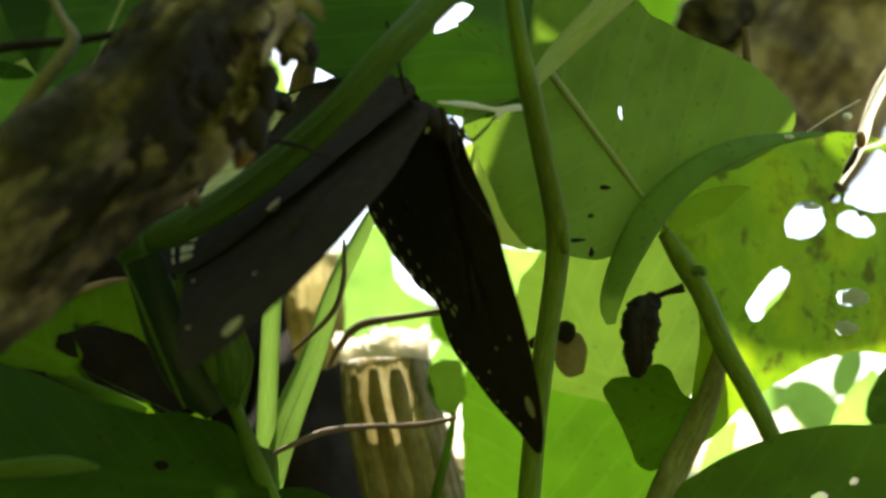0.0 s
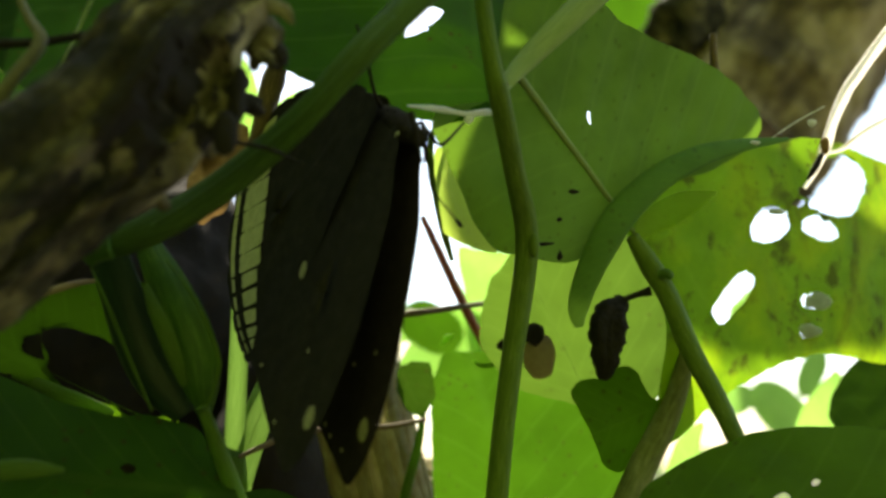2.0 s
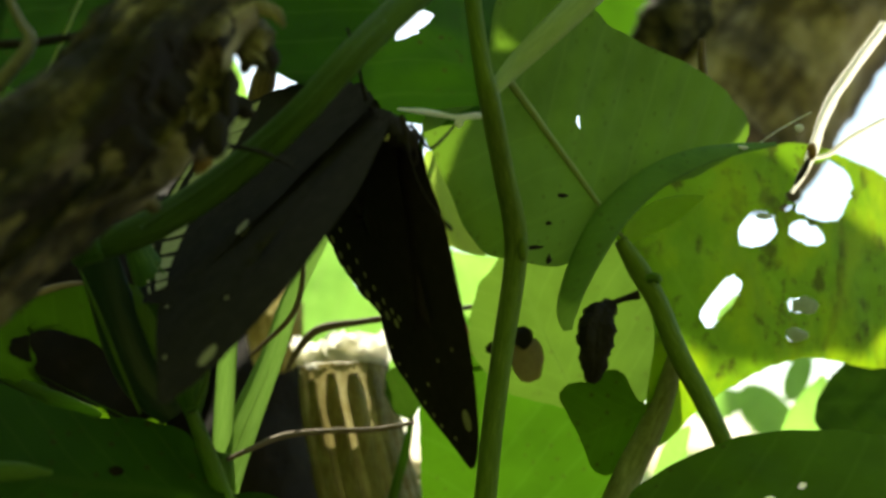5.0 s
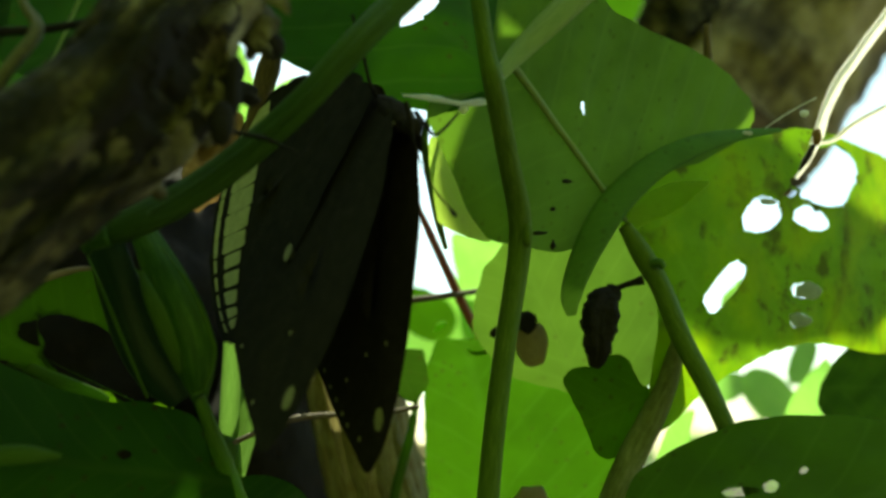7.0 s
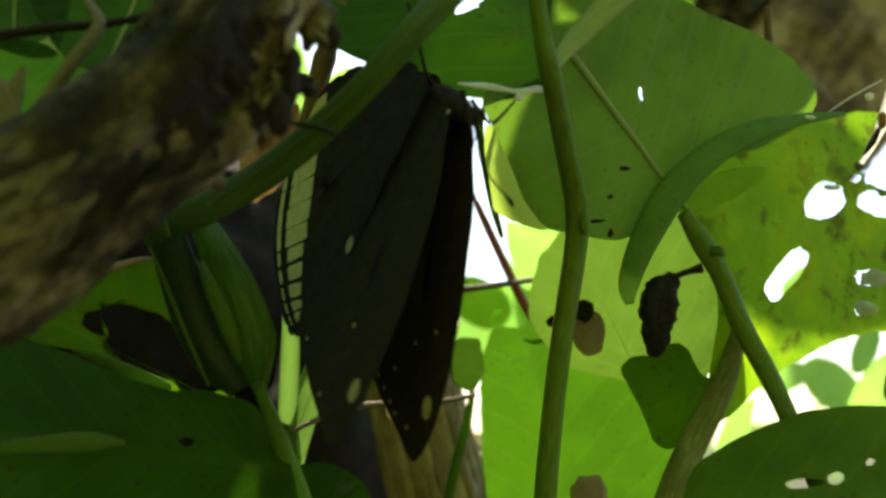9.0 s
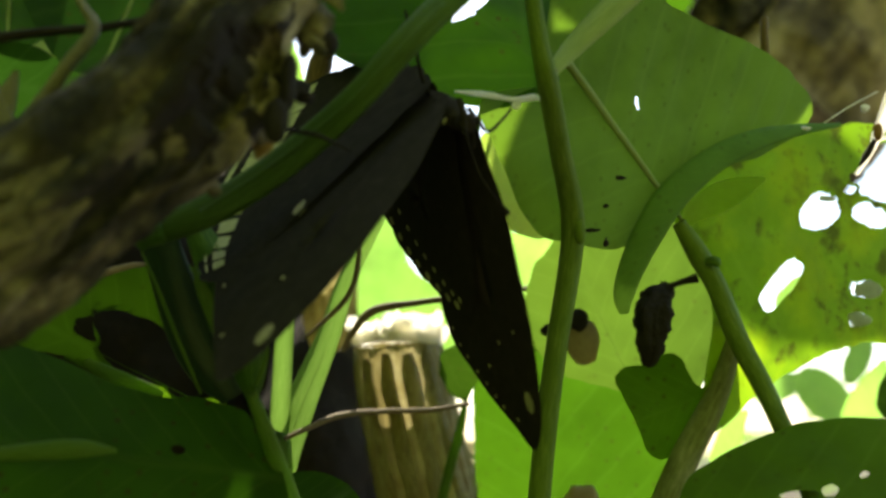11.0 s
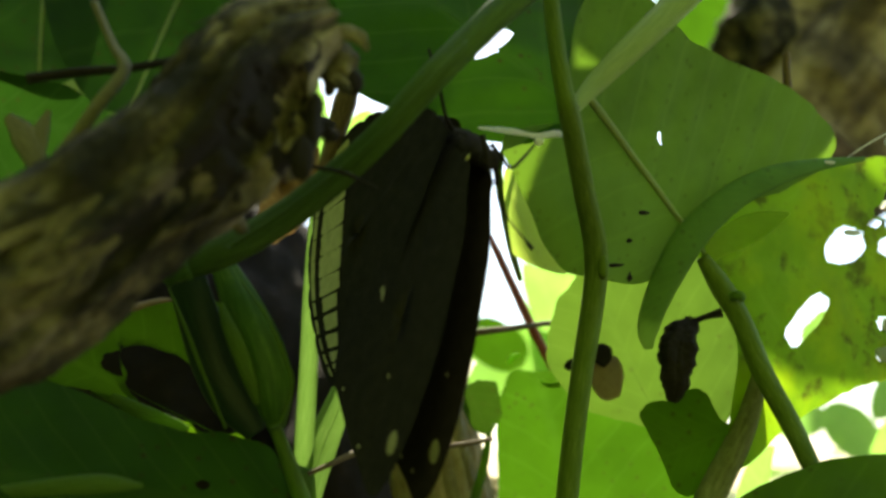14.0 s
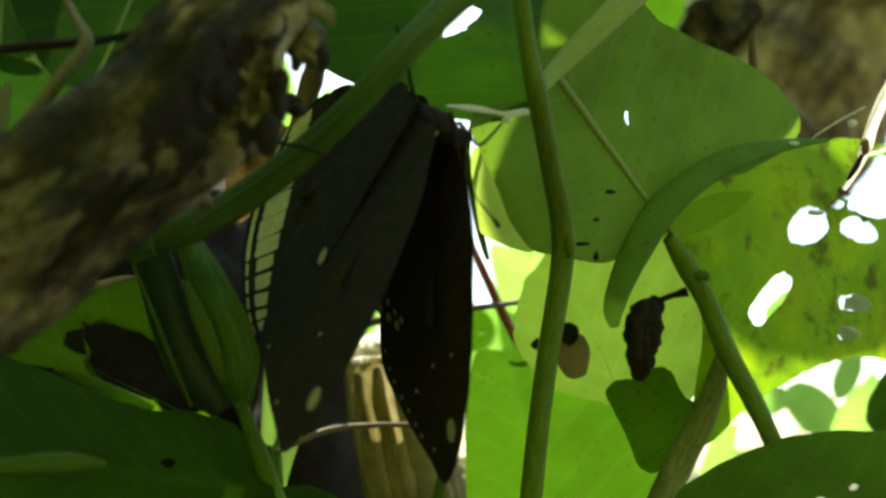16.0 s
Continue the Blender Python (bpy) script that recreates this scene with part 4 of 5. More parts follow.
# its unseen upper outline is stretched to block sun from things below
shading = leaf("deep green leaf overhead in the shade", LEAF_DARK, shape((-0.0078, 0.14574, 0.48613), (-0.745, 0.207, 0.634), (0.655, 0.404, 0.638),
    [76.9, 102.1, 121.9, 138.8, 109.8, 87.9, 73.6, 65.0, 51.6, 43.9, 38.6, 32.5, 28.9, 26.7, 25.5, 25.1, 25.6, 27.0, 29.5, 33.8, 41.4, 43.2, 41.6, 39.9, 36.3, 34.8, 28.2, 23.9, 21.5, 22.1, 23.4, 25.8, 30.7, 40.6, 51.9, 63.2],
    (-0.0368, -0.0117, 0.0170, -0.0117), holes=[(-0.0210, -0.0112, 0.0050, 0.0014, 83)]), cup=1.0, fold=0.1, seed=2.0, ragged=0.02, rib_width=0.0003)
# near-white strip put where bright sky shows between two leaves
part("dry_edge", tube([(-0.00183, 0.1285, 0.44858), (0.0018, 0.1289, 0.44831), (0.00442, 0.1293, 0.44805), (0.00666, 0.1297, 0.44778), (0.00932, 0.1301, 0.44826), (0.01094, 0.1305, 0.44807)], [0.0002, 0.0004, 0.00036, 0.00045, 0.0005, 0.0002], 50, 10, flat=0.5, rough=0.5, rough_scale=500.0), FIBRE_GLARE, shading, "white dry edge glowing in the sun")
part("dry_edge", blob((0.00681, 0.1298, 0.44689), (0.0006, 0.0003, 0.0006), 0.5, 600.0, 18, 2.0), FIBRE_GLARE, shading, "white dry edge glowing in the sun")
# the largest hole stands in for an overexposed sunlit patch of blade
eaten = leaf("insect-eaten green leaf with round holes and brown specks", LEAF_EATEN, shape((0.06004, 0.17319, 0.43692), (0.864, 0.503, 0.018), (-0.019, 0.068, -0.998),
    [76.0, 72.0, 54.0, 36.0, 27.3, 23.9, 22.0, 21.2, 21.7, 23.0, 25.3, 30.6, 39.7, 33.2, 26.0, 23.2, 22.2, 22.8, 27.5, 31.1, 27.3, 24.9, 22.2, 20.6, 19.8, 19.3, 19.3, 19.9, 21.2, 23.5, 27.3, 33.2, 39.8, 50.0, 68.0, 76.0],
    (-0.0285, -0.0002, 0.0563, -0.0002), holes=[(0.0060, -0.0060, 0.0062, 0.0035, -23), (0.0210, -0.0068, 0.0055, 0.0024, 4), (-0.0047, 0.0085, 0.0066, 0.0025, -43), (0.0185, 0.0076, 0.0036, 0.0016, -10), (0.0159, 0.0134, 0.0027, 0.0010, -16), (0.0289, -0.0164, 0.0120, 0.0061, -23), (0.0177, -0.0136, 0.0023, 0.0012, 15), (0.0147, -0.0109, 0.0015, 0.0007, -7)]), cup=2.0, wave=0.0012, seed=3.0, ragged=0.015, rib_width=0)
part("rolled_edge", tube([(0.06473, 0.1625, 0.45517), (0.05521, 0.158, 0.45267), (0.04686, 0.1552, 0.44979), (0.03908, 0.1535, 0.44539), (0.03279, 0.153, 0.43953), (0.02894, 0.1533, 0.4335), (0.02638, 0.1545, 0.42798), (0.02538, 0.156, 0.42407), (0.02578, 0.158, 0.42158)],
     [0.0004, 0.0011, 0.0018, 0.0023, 0.0026, 0.0025, 0.0020, 0.00165, 0.0008], 70, 22, flat=0.4, arc=(95, 280), rough=0.06, rough_scale=120.0), LEAF_UNDER, eaten, "curled edge arching over a stalk")
# colour brightened to undo the shade that falls on this lobe
part("folded_lobe", tube([(0.03588, 0.1575, 0.43567), (0.03781, 0.158, 0.43849), (0.04157, 0.159, 0.44088), (0.04595, 0.16, 0.44311), (0.05094, 0.1615, 0.44522)], [0.00056, 0.00185, 0.0025, 0.00194, 0.00028], 44, 18, flat=0.15, arc=(95, 280), rough=0.05, rough_scale=120.0), LEAF_SUN_PAINT, eaten, "paler thin lobe folded forward under the curled edge")
for k, (q, rx, rz) in enumerate((((0.07106, 0.17168, 0.42776), 24, 17), ((0.06955, 0.17229, 0.42248), 19, 11), ((0.06127, 0.16136, 0.44168), 16, 6))):
    part("membrane", blob(q, (rx * 9.6e-5, 0.0002, rz * 9.6e-5), 0.35, 420.0, 20, k * 2.3), MEMBRANE, eaten, "thin grey dried skin across a hole")
young = leaf("young yellow-green leaf glowing in the sun", LEAF_PALE, shape((0.02049, 0.20594, 0.39868), (-0.236, -0.288, 0.928), (0.939, -0.314, 0.141),
    [26.2, 24.5, 21.8, 22.0, 22.8, 24.7, 22.7, 21.6, 21.2, 21.6, 22.7, 24.2, 25.5, 27.8, 31.6, 29.9, 28.8, 28.5, 29.2, 28.5, 27.4, 27.2, 27.9, 27.1, 23.7, 21.6, 20.3, 19.3, 18.9, 19.1, 20.0, 21.4, 23.7, 26.2, 29.0, 26.6],
    (-0.0294, -0.0044, 0.0270, -0.0044), holes=[(0.0155, -0.0122, 0.00055, 0.00045, 100)]), cup=-1.0, seed=4.0, ragged=0.02, rib_width=0.00035)
part("curled_tip", tube([(0.01037, 0.197, 0.42005), (0.01195, 0.197, 0.41901), (0.01437, 0.197, 0.41933), (0.01623, 0.197, 0.42046), (0.01708, 0.197, 0.42241), (0.017, 0.197, 0.42391)], [0.0002, 0.0004, 0.0005, 0.0005, 0.0004, 0.0001], 30, 8, flat=0.4), LEAF_LIME, young, "dry yellow tip curled over the edge")
part("curled_tip", tube([(0.00389, 0.1975, 0.4234), (0.00506, 0.1975, 0.42478), (0.00645, 0.1975, 0.42523)], [0.0003, 0.0006, 0.0002], 14, 8, flat=0.5, rough=0.3, rough_scale=500.0), LEAF_LIME, young, "dry yellow tip curled over the edge")
leaf("pale green leaf behind a vine stem", LEAF_YOUNG, shape((0.02931, 0.18217, 0.4258), (-0.412, -0.099, 0.906), (0.878, -0.311, 0.365),
    [19.8, 20.4, 21.8, 22.6, 22.6, 23.4, 21.5, 20.0, 18.7, 17.6, 17.2, 17.2, 17.5, 18.5, 18.9, 19.3, 20.3, 18.6, 17.7, 17.4, 16.3, 15.6, 15.5, 15.8, 16.7, 17.6, 17.7, 18.3, 19.1, 18.8, 18.4, 18.1, 18.1, 17.7, 17.9, 18.7],
    (-0.0166, -0.0043, 0.0161, -0.0043)), cup=-1.0, seed=5.0, ragged=0.015, rib_width=0.00035)
leaf("small green folded leaf", LEAF_WILTED, shape((0.03326, 0.16828, 0.40737), (-0.919, -0.135, -0.371), (-0.361, -0.091, 0.928),
    [5.3, 5.4, 5.7, 6.3, 7.2, 8.6, 8.7, 8.4, 7.7, 7.1, 7.0, 7.7, 8.7, 9.1, 8.8, 7.8, 7.2, 7.0, 7.9, 10.2, 9.2, 8.6, 8.3, 8.2, 8.2, 7.9, 7.9, 8.2, 8.8, 9.3, 8.9, 8.1, 6.8, 6.0, 5.6, 5.3],
    (-0.0095, -0.0011, 0.0048, -0.0011)), fold=0.2, seed=6.0, ragged=0.02, rib_width=0.00035)
leaf("broad dark green leaf with small eaten holes", LEAF_WILTED, shape((0.05024, 0.13472, 0.39214), (0.943, -0.271, 0.194), (0.085, 0.758, 0.647),
    [23.0, 24.0, 24.3, 21.3, 19.5, 18.4, 17.4, 17.0, 16.9, 16.9, 17.4, 17.7, 18.3, 19.3, 20.4, 21.9, 22.2, 22.5, 22.1, 21.7, 20.0, 18.2, 17.2, 16.8, 16.8, 16.7, 16.1, 16.1, 16.5, 17.6, 19.4, 20.3, 20.2, 20.7, 22.0, 22.8],
    (-0.0229, -0.0006, 0.0216, -0.0006), holes=[(0.0041, 0.0060, 0.0006, 0.0006, -16), (-0.0009, 0.0040, 0.0013, 0.0009, 26), (-0.0051, 0.0040, 0.0024, 0.0009, -4)]), fold=0.1, seed=7.0, rib_width=0.0003)
leaf("green leaf at the edge of a bright gap", LEAF, shape((0.09852, 0.20805, 0.41264), (-0.919, 0.394, 0.024), (-0.177, -0.357, -0.917),
    [10.8, 11.3, 12.1, 12.2, 12.3, 12.8, 12.0, 11.7, 11.7, 12.1, 11.7, 11.6, 11.9, 12.6, 13.8, 13.8, 14.1, 14.9, 16.4, 18.0, 17.4, 17.3, 17.7, 18.7, 17.7, 14.9, 13.1, 12.1, 11.5, 11.4, 10.5, 10.1, 10.0, 9.8, 9.9, 10.3],
    (-0.0157, 0.0000, 0.0099, 0.0000)), seed=8.0, rib_width=0.0003)
leaf("bright green leaf tip against the sky", LEAF_PALE, shape((0.13747, 0.55289, 0.68469), (-0.307, 0.198, -0.931), (-0.952, -0.064, 0.3),
    [43.4, 41.7, 41.4, 42.3, 40.7, 36.8, 34.6, 33.6, 33.6, 34.4, 31.0, 29.0, 28.1, 28.0, 28.8, 30.7, 33.8, 31.9, 29.6, 28.5, 28.3, 28.9, 28.8, 26.7, 25.6, 25.3, 25.9, 27.2, 28.9, 31.3, 35.3, 41.9, 48.6, 45.5, 44.1, 44.1],
    (-0.0285, -0.0091, 0.0281, -0.0091)), seed=9.0, spokes=80, rings=14, rib_width=0.00035)
wilted = leaf("withered green leaf with a large eaten hole", LEAF_WILTED, shape((-0.04933, 0.13627, 0.41611), (-0.826, -0.381, 0.416), (0.37, 0.192, 0.909),
    [9.0, 8.3, 7.9, 7.7, 7.6, 7.7, 8.0, 8.7, 9.8, 11.0, 12.4, 13.7, 13.9, 13.9, 14.4, 14.9, 15.0, 15.6, 16.7, 18.7, 13.8, 11.1, 9.3, 8.2, 7.5, 7.1, 6.7, 6.5, 6.5, 6.7, 7.3, 8.9, 11.9, 14.9, 12.7, 10.3],
    (-0.0170, -0.0040, 0.0110, -0.0040), holes=[(0.0026, -0.0014, 0.0031, 0.0019, 168), (-0.0052, -0.0009, 0.0083, 0.0042, -174), (-0.0119, -0.0011, 0.0048, 0.0039, 174)]), seed=10.0, ragged=0.02, wave=0.0015, rib_width=0.00035)
part("folded_edge", tube([(-0.05567, 0.13441, 0.41216), (-0.05245, 0.13517, 0.41099), (-0.04835, 0.13609, 0.40904), (-0.04477, 0.1374, 0.40773), (-0.04288, 0.13854, 0.40716)], [0.00039, 0.00078, 0.00117, 0.00094, 0.00031], 30, 14, flat=0.3, rough=0.06, rough_scale=200.0), STEM_LIT, wilted, "pale folded lower edge")
part("curled_rim", tube([(-0.05768, 0.13286, 0.41944), (-0.05538, 0.13346, 0.42142), (-0.05225, 0.13409, 0.42327), (-0.04788, 0.13478, 0.42484), (-0.04543, 0.1357, 0.42533)], [0.00031, 0.00055, 0.00055, 0.00047, 0.00023], 30, 10, flat=0.5, rough=0.15, rough_scale=300.0), PETAL, wilted, "dry brownish rim")
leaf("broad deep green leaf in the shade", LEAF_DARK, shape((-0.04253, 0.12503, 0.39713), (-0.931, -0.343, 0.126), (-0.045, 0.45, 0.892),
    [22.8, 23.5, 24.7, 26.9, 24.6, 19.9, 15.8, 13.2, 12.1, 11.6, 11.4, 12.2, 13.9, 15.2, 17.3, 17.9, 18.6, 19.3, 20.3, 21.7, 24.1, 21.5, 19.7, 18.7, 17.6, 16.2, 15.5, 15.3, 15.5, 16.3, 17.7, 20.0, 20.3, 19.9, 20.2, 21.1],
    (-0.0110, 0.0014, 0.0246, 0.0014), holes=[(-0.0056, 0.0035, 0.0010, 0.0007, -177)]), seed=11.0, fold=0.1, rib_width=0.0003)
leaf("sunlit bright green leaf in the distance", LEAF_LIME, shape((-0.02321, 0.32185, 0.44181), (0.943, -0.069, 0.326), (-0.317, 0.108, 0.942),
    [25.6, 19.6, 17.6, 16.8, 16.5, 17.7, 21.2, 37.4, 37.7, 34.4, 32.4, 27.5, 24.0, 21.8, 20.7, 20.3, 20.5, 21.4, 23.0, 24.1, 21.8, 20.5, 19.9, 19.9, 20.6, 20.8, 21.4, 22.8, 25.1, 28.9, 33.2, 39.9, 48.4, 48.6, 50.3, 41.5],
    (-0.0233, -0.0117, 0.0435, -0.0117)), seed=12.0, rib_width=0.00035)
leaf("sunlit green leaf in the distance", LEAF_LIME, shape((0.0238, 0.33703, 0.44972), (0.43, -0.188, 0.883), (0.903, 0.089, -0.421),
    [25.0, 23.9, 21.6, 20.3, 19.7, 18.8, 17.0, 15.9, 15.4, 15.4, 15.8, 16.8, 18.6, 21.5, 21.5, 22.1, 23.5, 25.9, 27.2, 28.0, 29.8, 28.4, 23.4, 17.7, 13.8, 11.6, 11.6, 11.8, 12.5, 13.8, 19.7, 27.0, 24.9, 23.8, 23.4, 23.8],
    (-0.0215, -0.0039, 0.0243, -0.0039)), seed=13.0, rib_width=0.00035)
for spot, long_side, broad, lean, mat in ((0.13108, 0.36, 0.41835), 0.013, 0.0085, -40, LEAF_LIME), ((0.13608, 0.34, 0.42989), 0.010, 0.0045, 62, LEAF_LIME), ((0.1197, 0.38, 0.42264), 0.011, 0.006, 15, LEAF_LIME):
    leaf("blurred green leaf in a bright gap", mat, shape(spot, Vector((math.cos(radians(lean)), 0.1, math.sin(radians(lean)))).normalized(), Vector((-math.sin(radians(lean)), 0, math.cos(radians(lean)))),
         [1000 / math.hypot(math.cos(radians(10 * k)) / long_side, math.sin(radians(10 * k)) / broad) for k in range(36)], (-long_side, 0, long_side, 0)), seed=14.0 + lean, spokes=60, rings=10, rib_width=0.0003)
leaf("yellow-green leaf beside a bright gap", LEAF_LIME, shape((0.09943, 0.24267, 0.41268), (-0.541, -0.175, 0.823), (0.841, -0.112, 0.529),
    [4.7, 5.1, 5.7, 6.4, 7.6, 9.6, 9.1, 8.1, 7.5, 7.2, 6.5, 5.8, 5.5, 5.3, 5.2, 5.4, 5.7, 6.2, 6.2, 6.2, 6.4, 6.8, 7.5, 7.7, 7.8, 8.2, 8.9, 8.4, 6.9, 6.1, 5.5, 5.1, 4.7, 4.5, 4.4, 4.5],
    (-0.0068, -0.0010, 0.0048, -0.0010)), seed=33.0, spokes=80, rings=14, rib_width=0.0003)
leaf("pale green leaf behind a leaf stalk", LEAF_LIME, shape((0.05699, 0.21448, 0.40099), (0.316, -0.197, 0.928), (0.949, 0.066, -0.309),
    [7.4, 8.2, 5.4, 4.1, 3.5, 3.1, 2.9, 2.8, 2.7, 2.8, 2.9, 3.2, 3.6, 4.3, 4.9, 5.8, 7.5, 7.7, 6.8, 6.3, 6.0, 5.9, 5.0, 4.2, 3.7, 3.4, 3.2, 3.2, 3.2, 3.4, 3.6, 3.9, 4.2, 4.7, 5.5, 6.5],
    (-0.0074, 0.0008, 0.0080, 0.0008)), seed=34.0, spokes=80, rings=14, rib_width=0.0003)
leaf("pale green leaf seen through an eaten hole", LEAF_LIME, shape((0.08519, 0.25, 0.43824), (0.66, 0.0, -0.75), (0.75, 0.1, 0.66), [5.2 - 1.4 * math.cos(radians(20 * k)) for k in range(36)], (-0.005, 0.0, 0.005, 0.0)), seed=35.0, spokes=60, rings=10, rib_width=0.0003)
leaf("blurred deep green leaf behind cut stems", LEAF_PALE, shape((0.00271, 0.29, 0.43967), (0.86, 0.05, -0.5), (0.5, 0.0, 0.86), [8.6 + 1.6 * math.cos(radians(20 * k)) for k in range(36)], (-0.008, 0.0, 0.008, 0.0)), seed=36.0, spokes=60, rings=10, rib_width=0.0003)
# outline stretched far out of view, to block sun from what lies below
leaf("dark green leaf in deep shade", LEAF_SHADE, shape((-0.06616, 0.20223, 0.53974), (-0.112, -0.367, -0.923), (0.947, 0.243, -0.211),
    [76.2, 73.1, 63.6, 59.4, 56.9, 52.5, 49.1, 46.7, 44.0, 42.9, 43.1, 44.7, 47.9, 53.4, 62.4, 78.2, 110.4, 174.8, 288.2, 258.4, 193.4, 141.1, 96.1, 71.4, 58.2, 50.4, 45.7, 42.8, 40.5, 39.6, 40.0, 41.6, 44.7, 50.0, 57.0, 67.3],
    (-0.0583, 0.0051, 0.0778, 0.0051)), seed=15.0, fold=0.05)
# added dark sheet that hides the bright backdrop beside the stalk
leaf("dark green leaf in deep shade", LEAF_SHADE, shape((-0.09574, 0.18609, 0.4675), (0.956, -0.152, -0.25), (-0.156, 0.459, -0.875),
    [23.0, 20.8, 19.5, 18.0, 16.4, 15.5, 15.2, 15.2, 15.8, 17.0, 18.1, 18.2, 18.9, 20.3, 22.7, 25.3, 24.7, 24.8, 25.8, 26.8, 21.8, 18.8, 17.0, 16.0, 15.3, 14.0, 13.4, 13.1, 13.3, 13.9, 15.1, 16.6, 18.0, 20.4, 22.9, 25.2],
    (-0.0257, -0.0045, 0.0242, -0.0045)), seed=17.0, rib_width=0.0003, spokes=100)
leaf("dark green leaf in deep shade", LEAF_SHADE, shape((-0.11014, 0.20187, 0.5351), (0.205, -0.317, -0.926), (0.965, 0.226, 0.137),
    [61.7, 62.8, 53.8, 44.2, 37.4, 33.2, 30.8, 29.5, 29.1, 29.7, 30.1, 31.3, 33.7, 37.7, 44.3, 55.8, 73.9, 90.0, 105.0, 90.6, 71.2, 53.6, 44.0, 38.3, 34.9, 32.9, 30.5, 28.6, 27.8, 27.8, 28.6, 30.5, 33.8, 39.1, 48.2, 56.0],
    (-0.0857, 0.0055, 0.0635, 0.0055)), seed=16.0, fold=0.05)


leaf("dark green leaf low among the stems", LEAF_DARK, shape((-0.02547, 0.155, 0.38855), (0.95, 0.1, -0.2), (0.15, 0.55, 0.82), [9.2 + 1.2 * math.cos(radians(10 * k)) for k in range(36)], (-0.009, 0.0, 0.009, 0.0)), seed=37.0, spokes=70, rings=12, rib_width=0.0003)
# three unseen leaves added overhead, to block sun from the leaves below them
def sun_block_leaf(centre, heading, length, width, tilt, stalk, seed):
    """An unseen broad leaf with a rounded base and a pointed tip on a long bent stalk."""
    radii = []
    for k in range(36):
        a = radians(k * 10)
        u, v = math.cos(a) / length, math.sin(a) / (width * (1.0 - 0.18 * math.cos(a)))
        radii.append(1000 / math.hypot(u, v))
    c, d = math.cos(radians(heading)), math.sin(radians(heading))
    up = math.sin(radians(tilt))
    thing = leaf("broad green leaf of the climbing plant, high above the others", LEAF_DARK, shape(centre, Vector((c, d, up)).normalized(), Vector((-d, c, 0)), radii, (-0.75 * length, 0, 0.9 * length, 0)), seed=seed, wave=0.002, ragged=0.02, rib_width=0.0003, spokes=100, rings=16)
    base = Vector(centre) - Vector((c, d, up)) * length * 0.75
    part("leaf_stalk", tube([stalk[0], stalk[1], base], [0.0016, 0.0013, 0.0008], 30, 10), STEM, thing)


sun_block_leaf((0.0366, 0.2095, 0.545), -9, 0.0408, 0.0240, 0, ((0.0075, 0.1222, 0.474), (0.006, 0.155, 0.522)), 51.0)
sun_block_leaf((0.0140, 0.1855, 0.548), 70, 0.0110, 0.0080, 0, ((0.0075, 0.1222, 0.474), (0.012, 0.15, 0.525)), 53.0)
sun_block_leaf((0.0625, 0.2640, 0.56), 38.5, 0.049, 0.0130, 0, ((0.039, 0.1344, 0.479), (0.038, 0.18, 0.53)), 52.0)

# added strip that stands in for a lit streak along the dark leaf
fold = tagged(new("grass"), "narrow bright green grass leaf lying on a dark leaf", "grass")
part("blade", tube([(-0.06005, 0.11871, 0.39866), (-0.05355, 0.11909, 0.39923), (-0.04705, 0.1195, 0.39967), (-0.04271, 0.12058, 0.39946)], [0.0006, 0.00105, 0.0012, 0.0003], 30, 14, flat=0.3), STEM_LIT, fold)

for q, rx, rz in (((0.02961, 0.14499, 0.46819), 16, 6), ((0.03461, 0.14634, 0.46667), 26, 5), ((0.03849, 0.14742, 0.46638), 18, 5), ((0.02343, 0.14472, 0.44061), 14, 5), ((0.0185, 0.14443, 0.43236), 24, 4), ((0.02121, 0.14573, 0.43106), 7, 12), ((0.02135, 0.14559, 0.43654), 6, 4)):
    part("blemish", blob(q, (rx * 6e-5, 0.0003, rz * 6e-5), 0.9, 900.0, 18, rx), DEAD, heart, "dark brown blemish")
for q, rx, rz, kind_label in (((0.06866, 0.16148, 0.45795), 9, 7, "small white tuft of spider silk on a thread"), ((0.05705, 0.15842, 0.45312), 15, 4, "white flake of silk on a curled leaf edge")):
    tuft = tagged(new("spider_silk"), kind_label, "spider silk")
    part("tuft", blob(q, (rx * 9.5e-5, 0.0005, rz * 9.5e-5), 0.4, 500.0, 18, rx), SILK, tuft)
withered = tagged(new("withered_leaf"), "shrivelled black dead leaf hanging from a stalk", "withered leaf")
part("blade", tube([(0.0346, 0.16593, 0.42742), (0.03246, 0.16445, 0.42474), (0.03131, 0.16435, 0.42039), (0.03131, 0.16515, 0.41666), (0.03093, 0.16679, 0.41375)], [0.00115, 0.00231, 0.00269, 0.00211, 0.00096], 60, 40, flat=0.6, rough=0.5, rough_scale=350.0), DEAD, withered)
part("stalk", tube([(0.03441, 0.16601, 0.42704), (0.03655, 0.16582, 0.42789), (0.03966, 0.16564, 0.42875)], [0.00058, 0.00049, 0.00078], 14, 8, rough=0.3, rough_scale=400.0), DEAD, withered)
petal = tagged(new("petal"), "fallen pinkish brown petal on a leaf", "petal")
part("petal", blob((0.02133, 0.17655, 0.41862), (0.0031, 0.0009, 0.0042), 0.2, 150.0, 28), PETAL, petal)
part("dark_end", blob((0.01996, 0.1751, 0.42275), (0.00193, 0.00086, 0.00193), 0.4, 300.0, 24), DEAD, petal)
scrap = tagged(new("plant_scrap"), "small dark withered scrap on a leaf", "plant scrap")
part("scrap", blob((0.01586, 0.17751, 0.42099), (0.00195, 0.00065, 0.00108), 0.5, 300.0, 24, 5.0), DEAD, scrap)

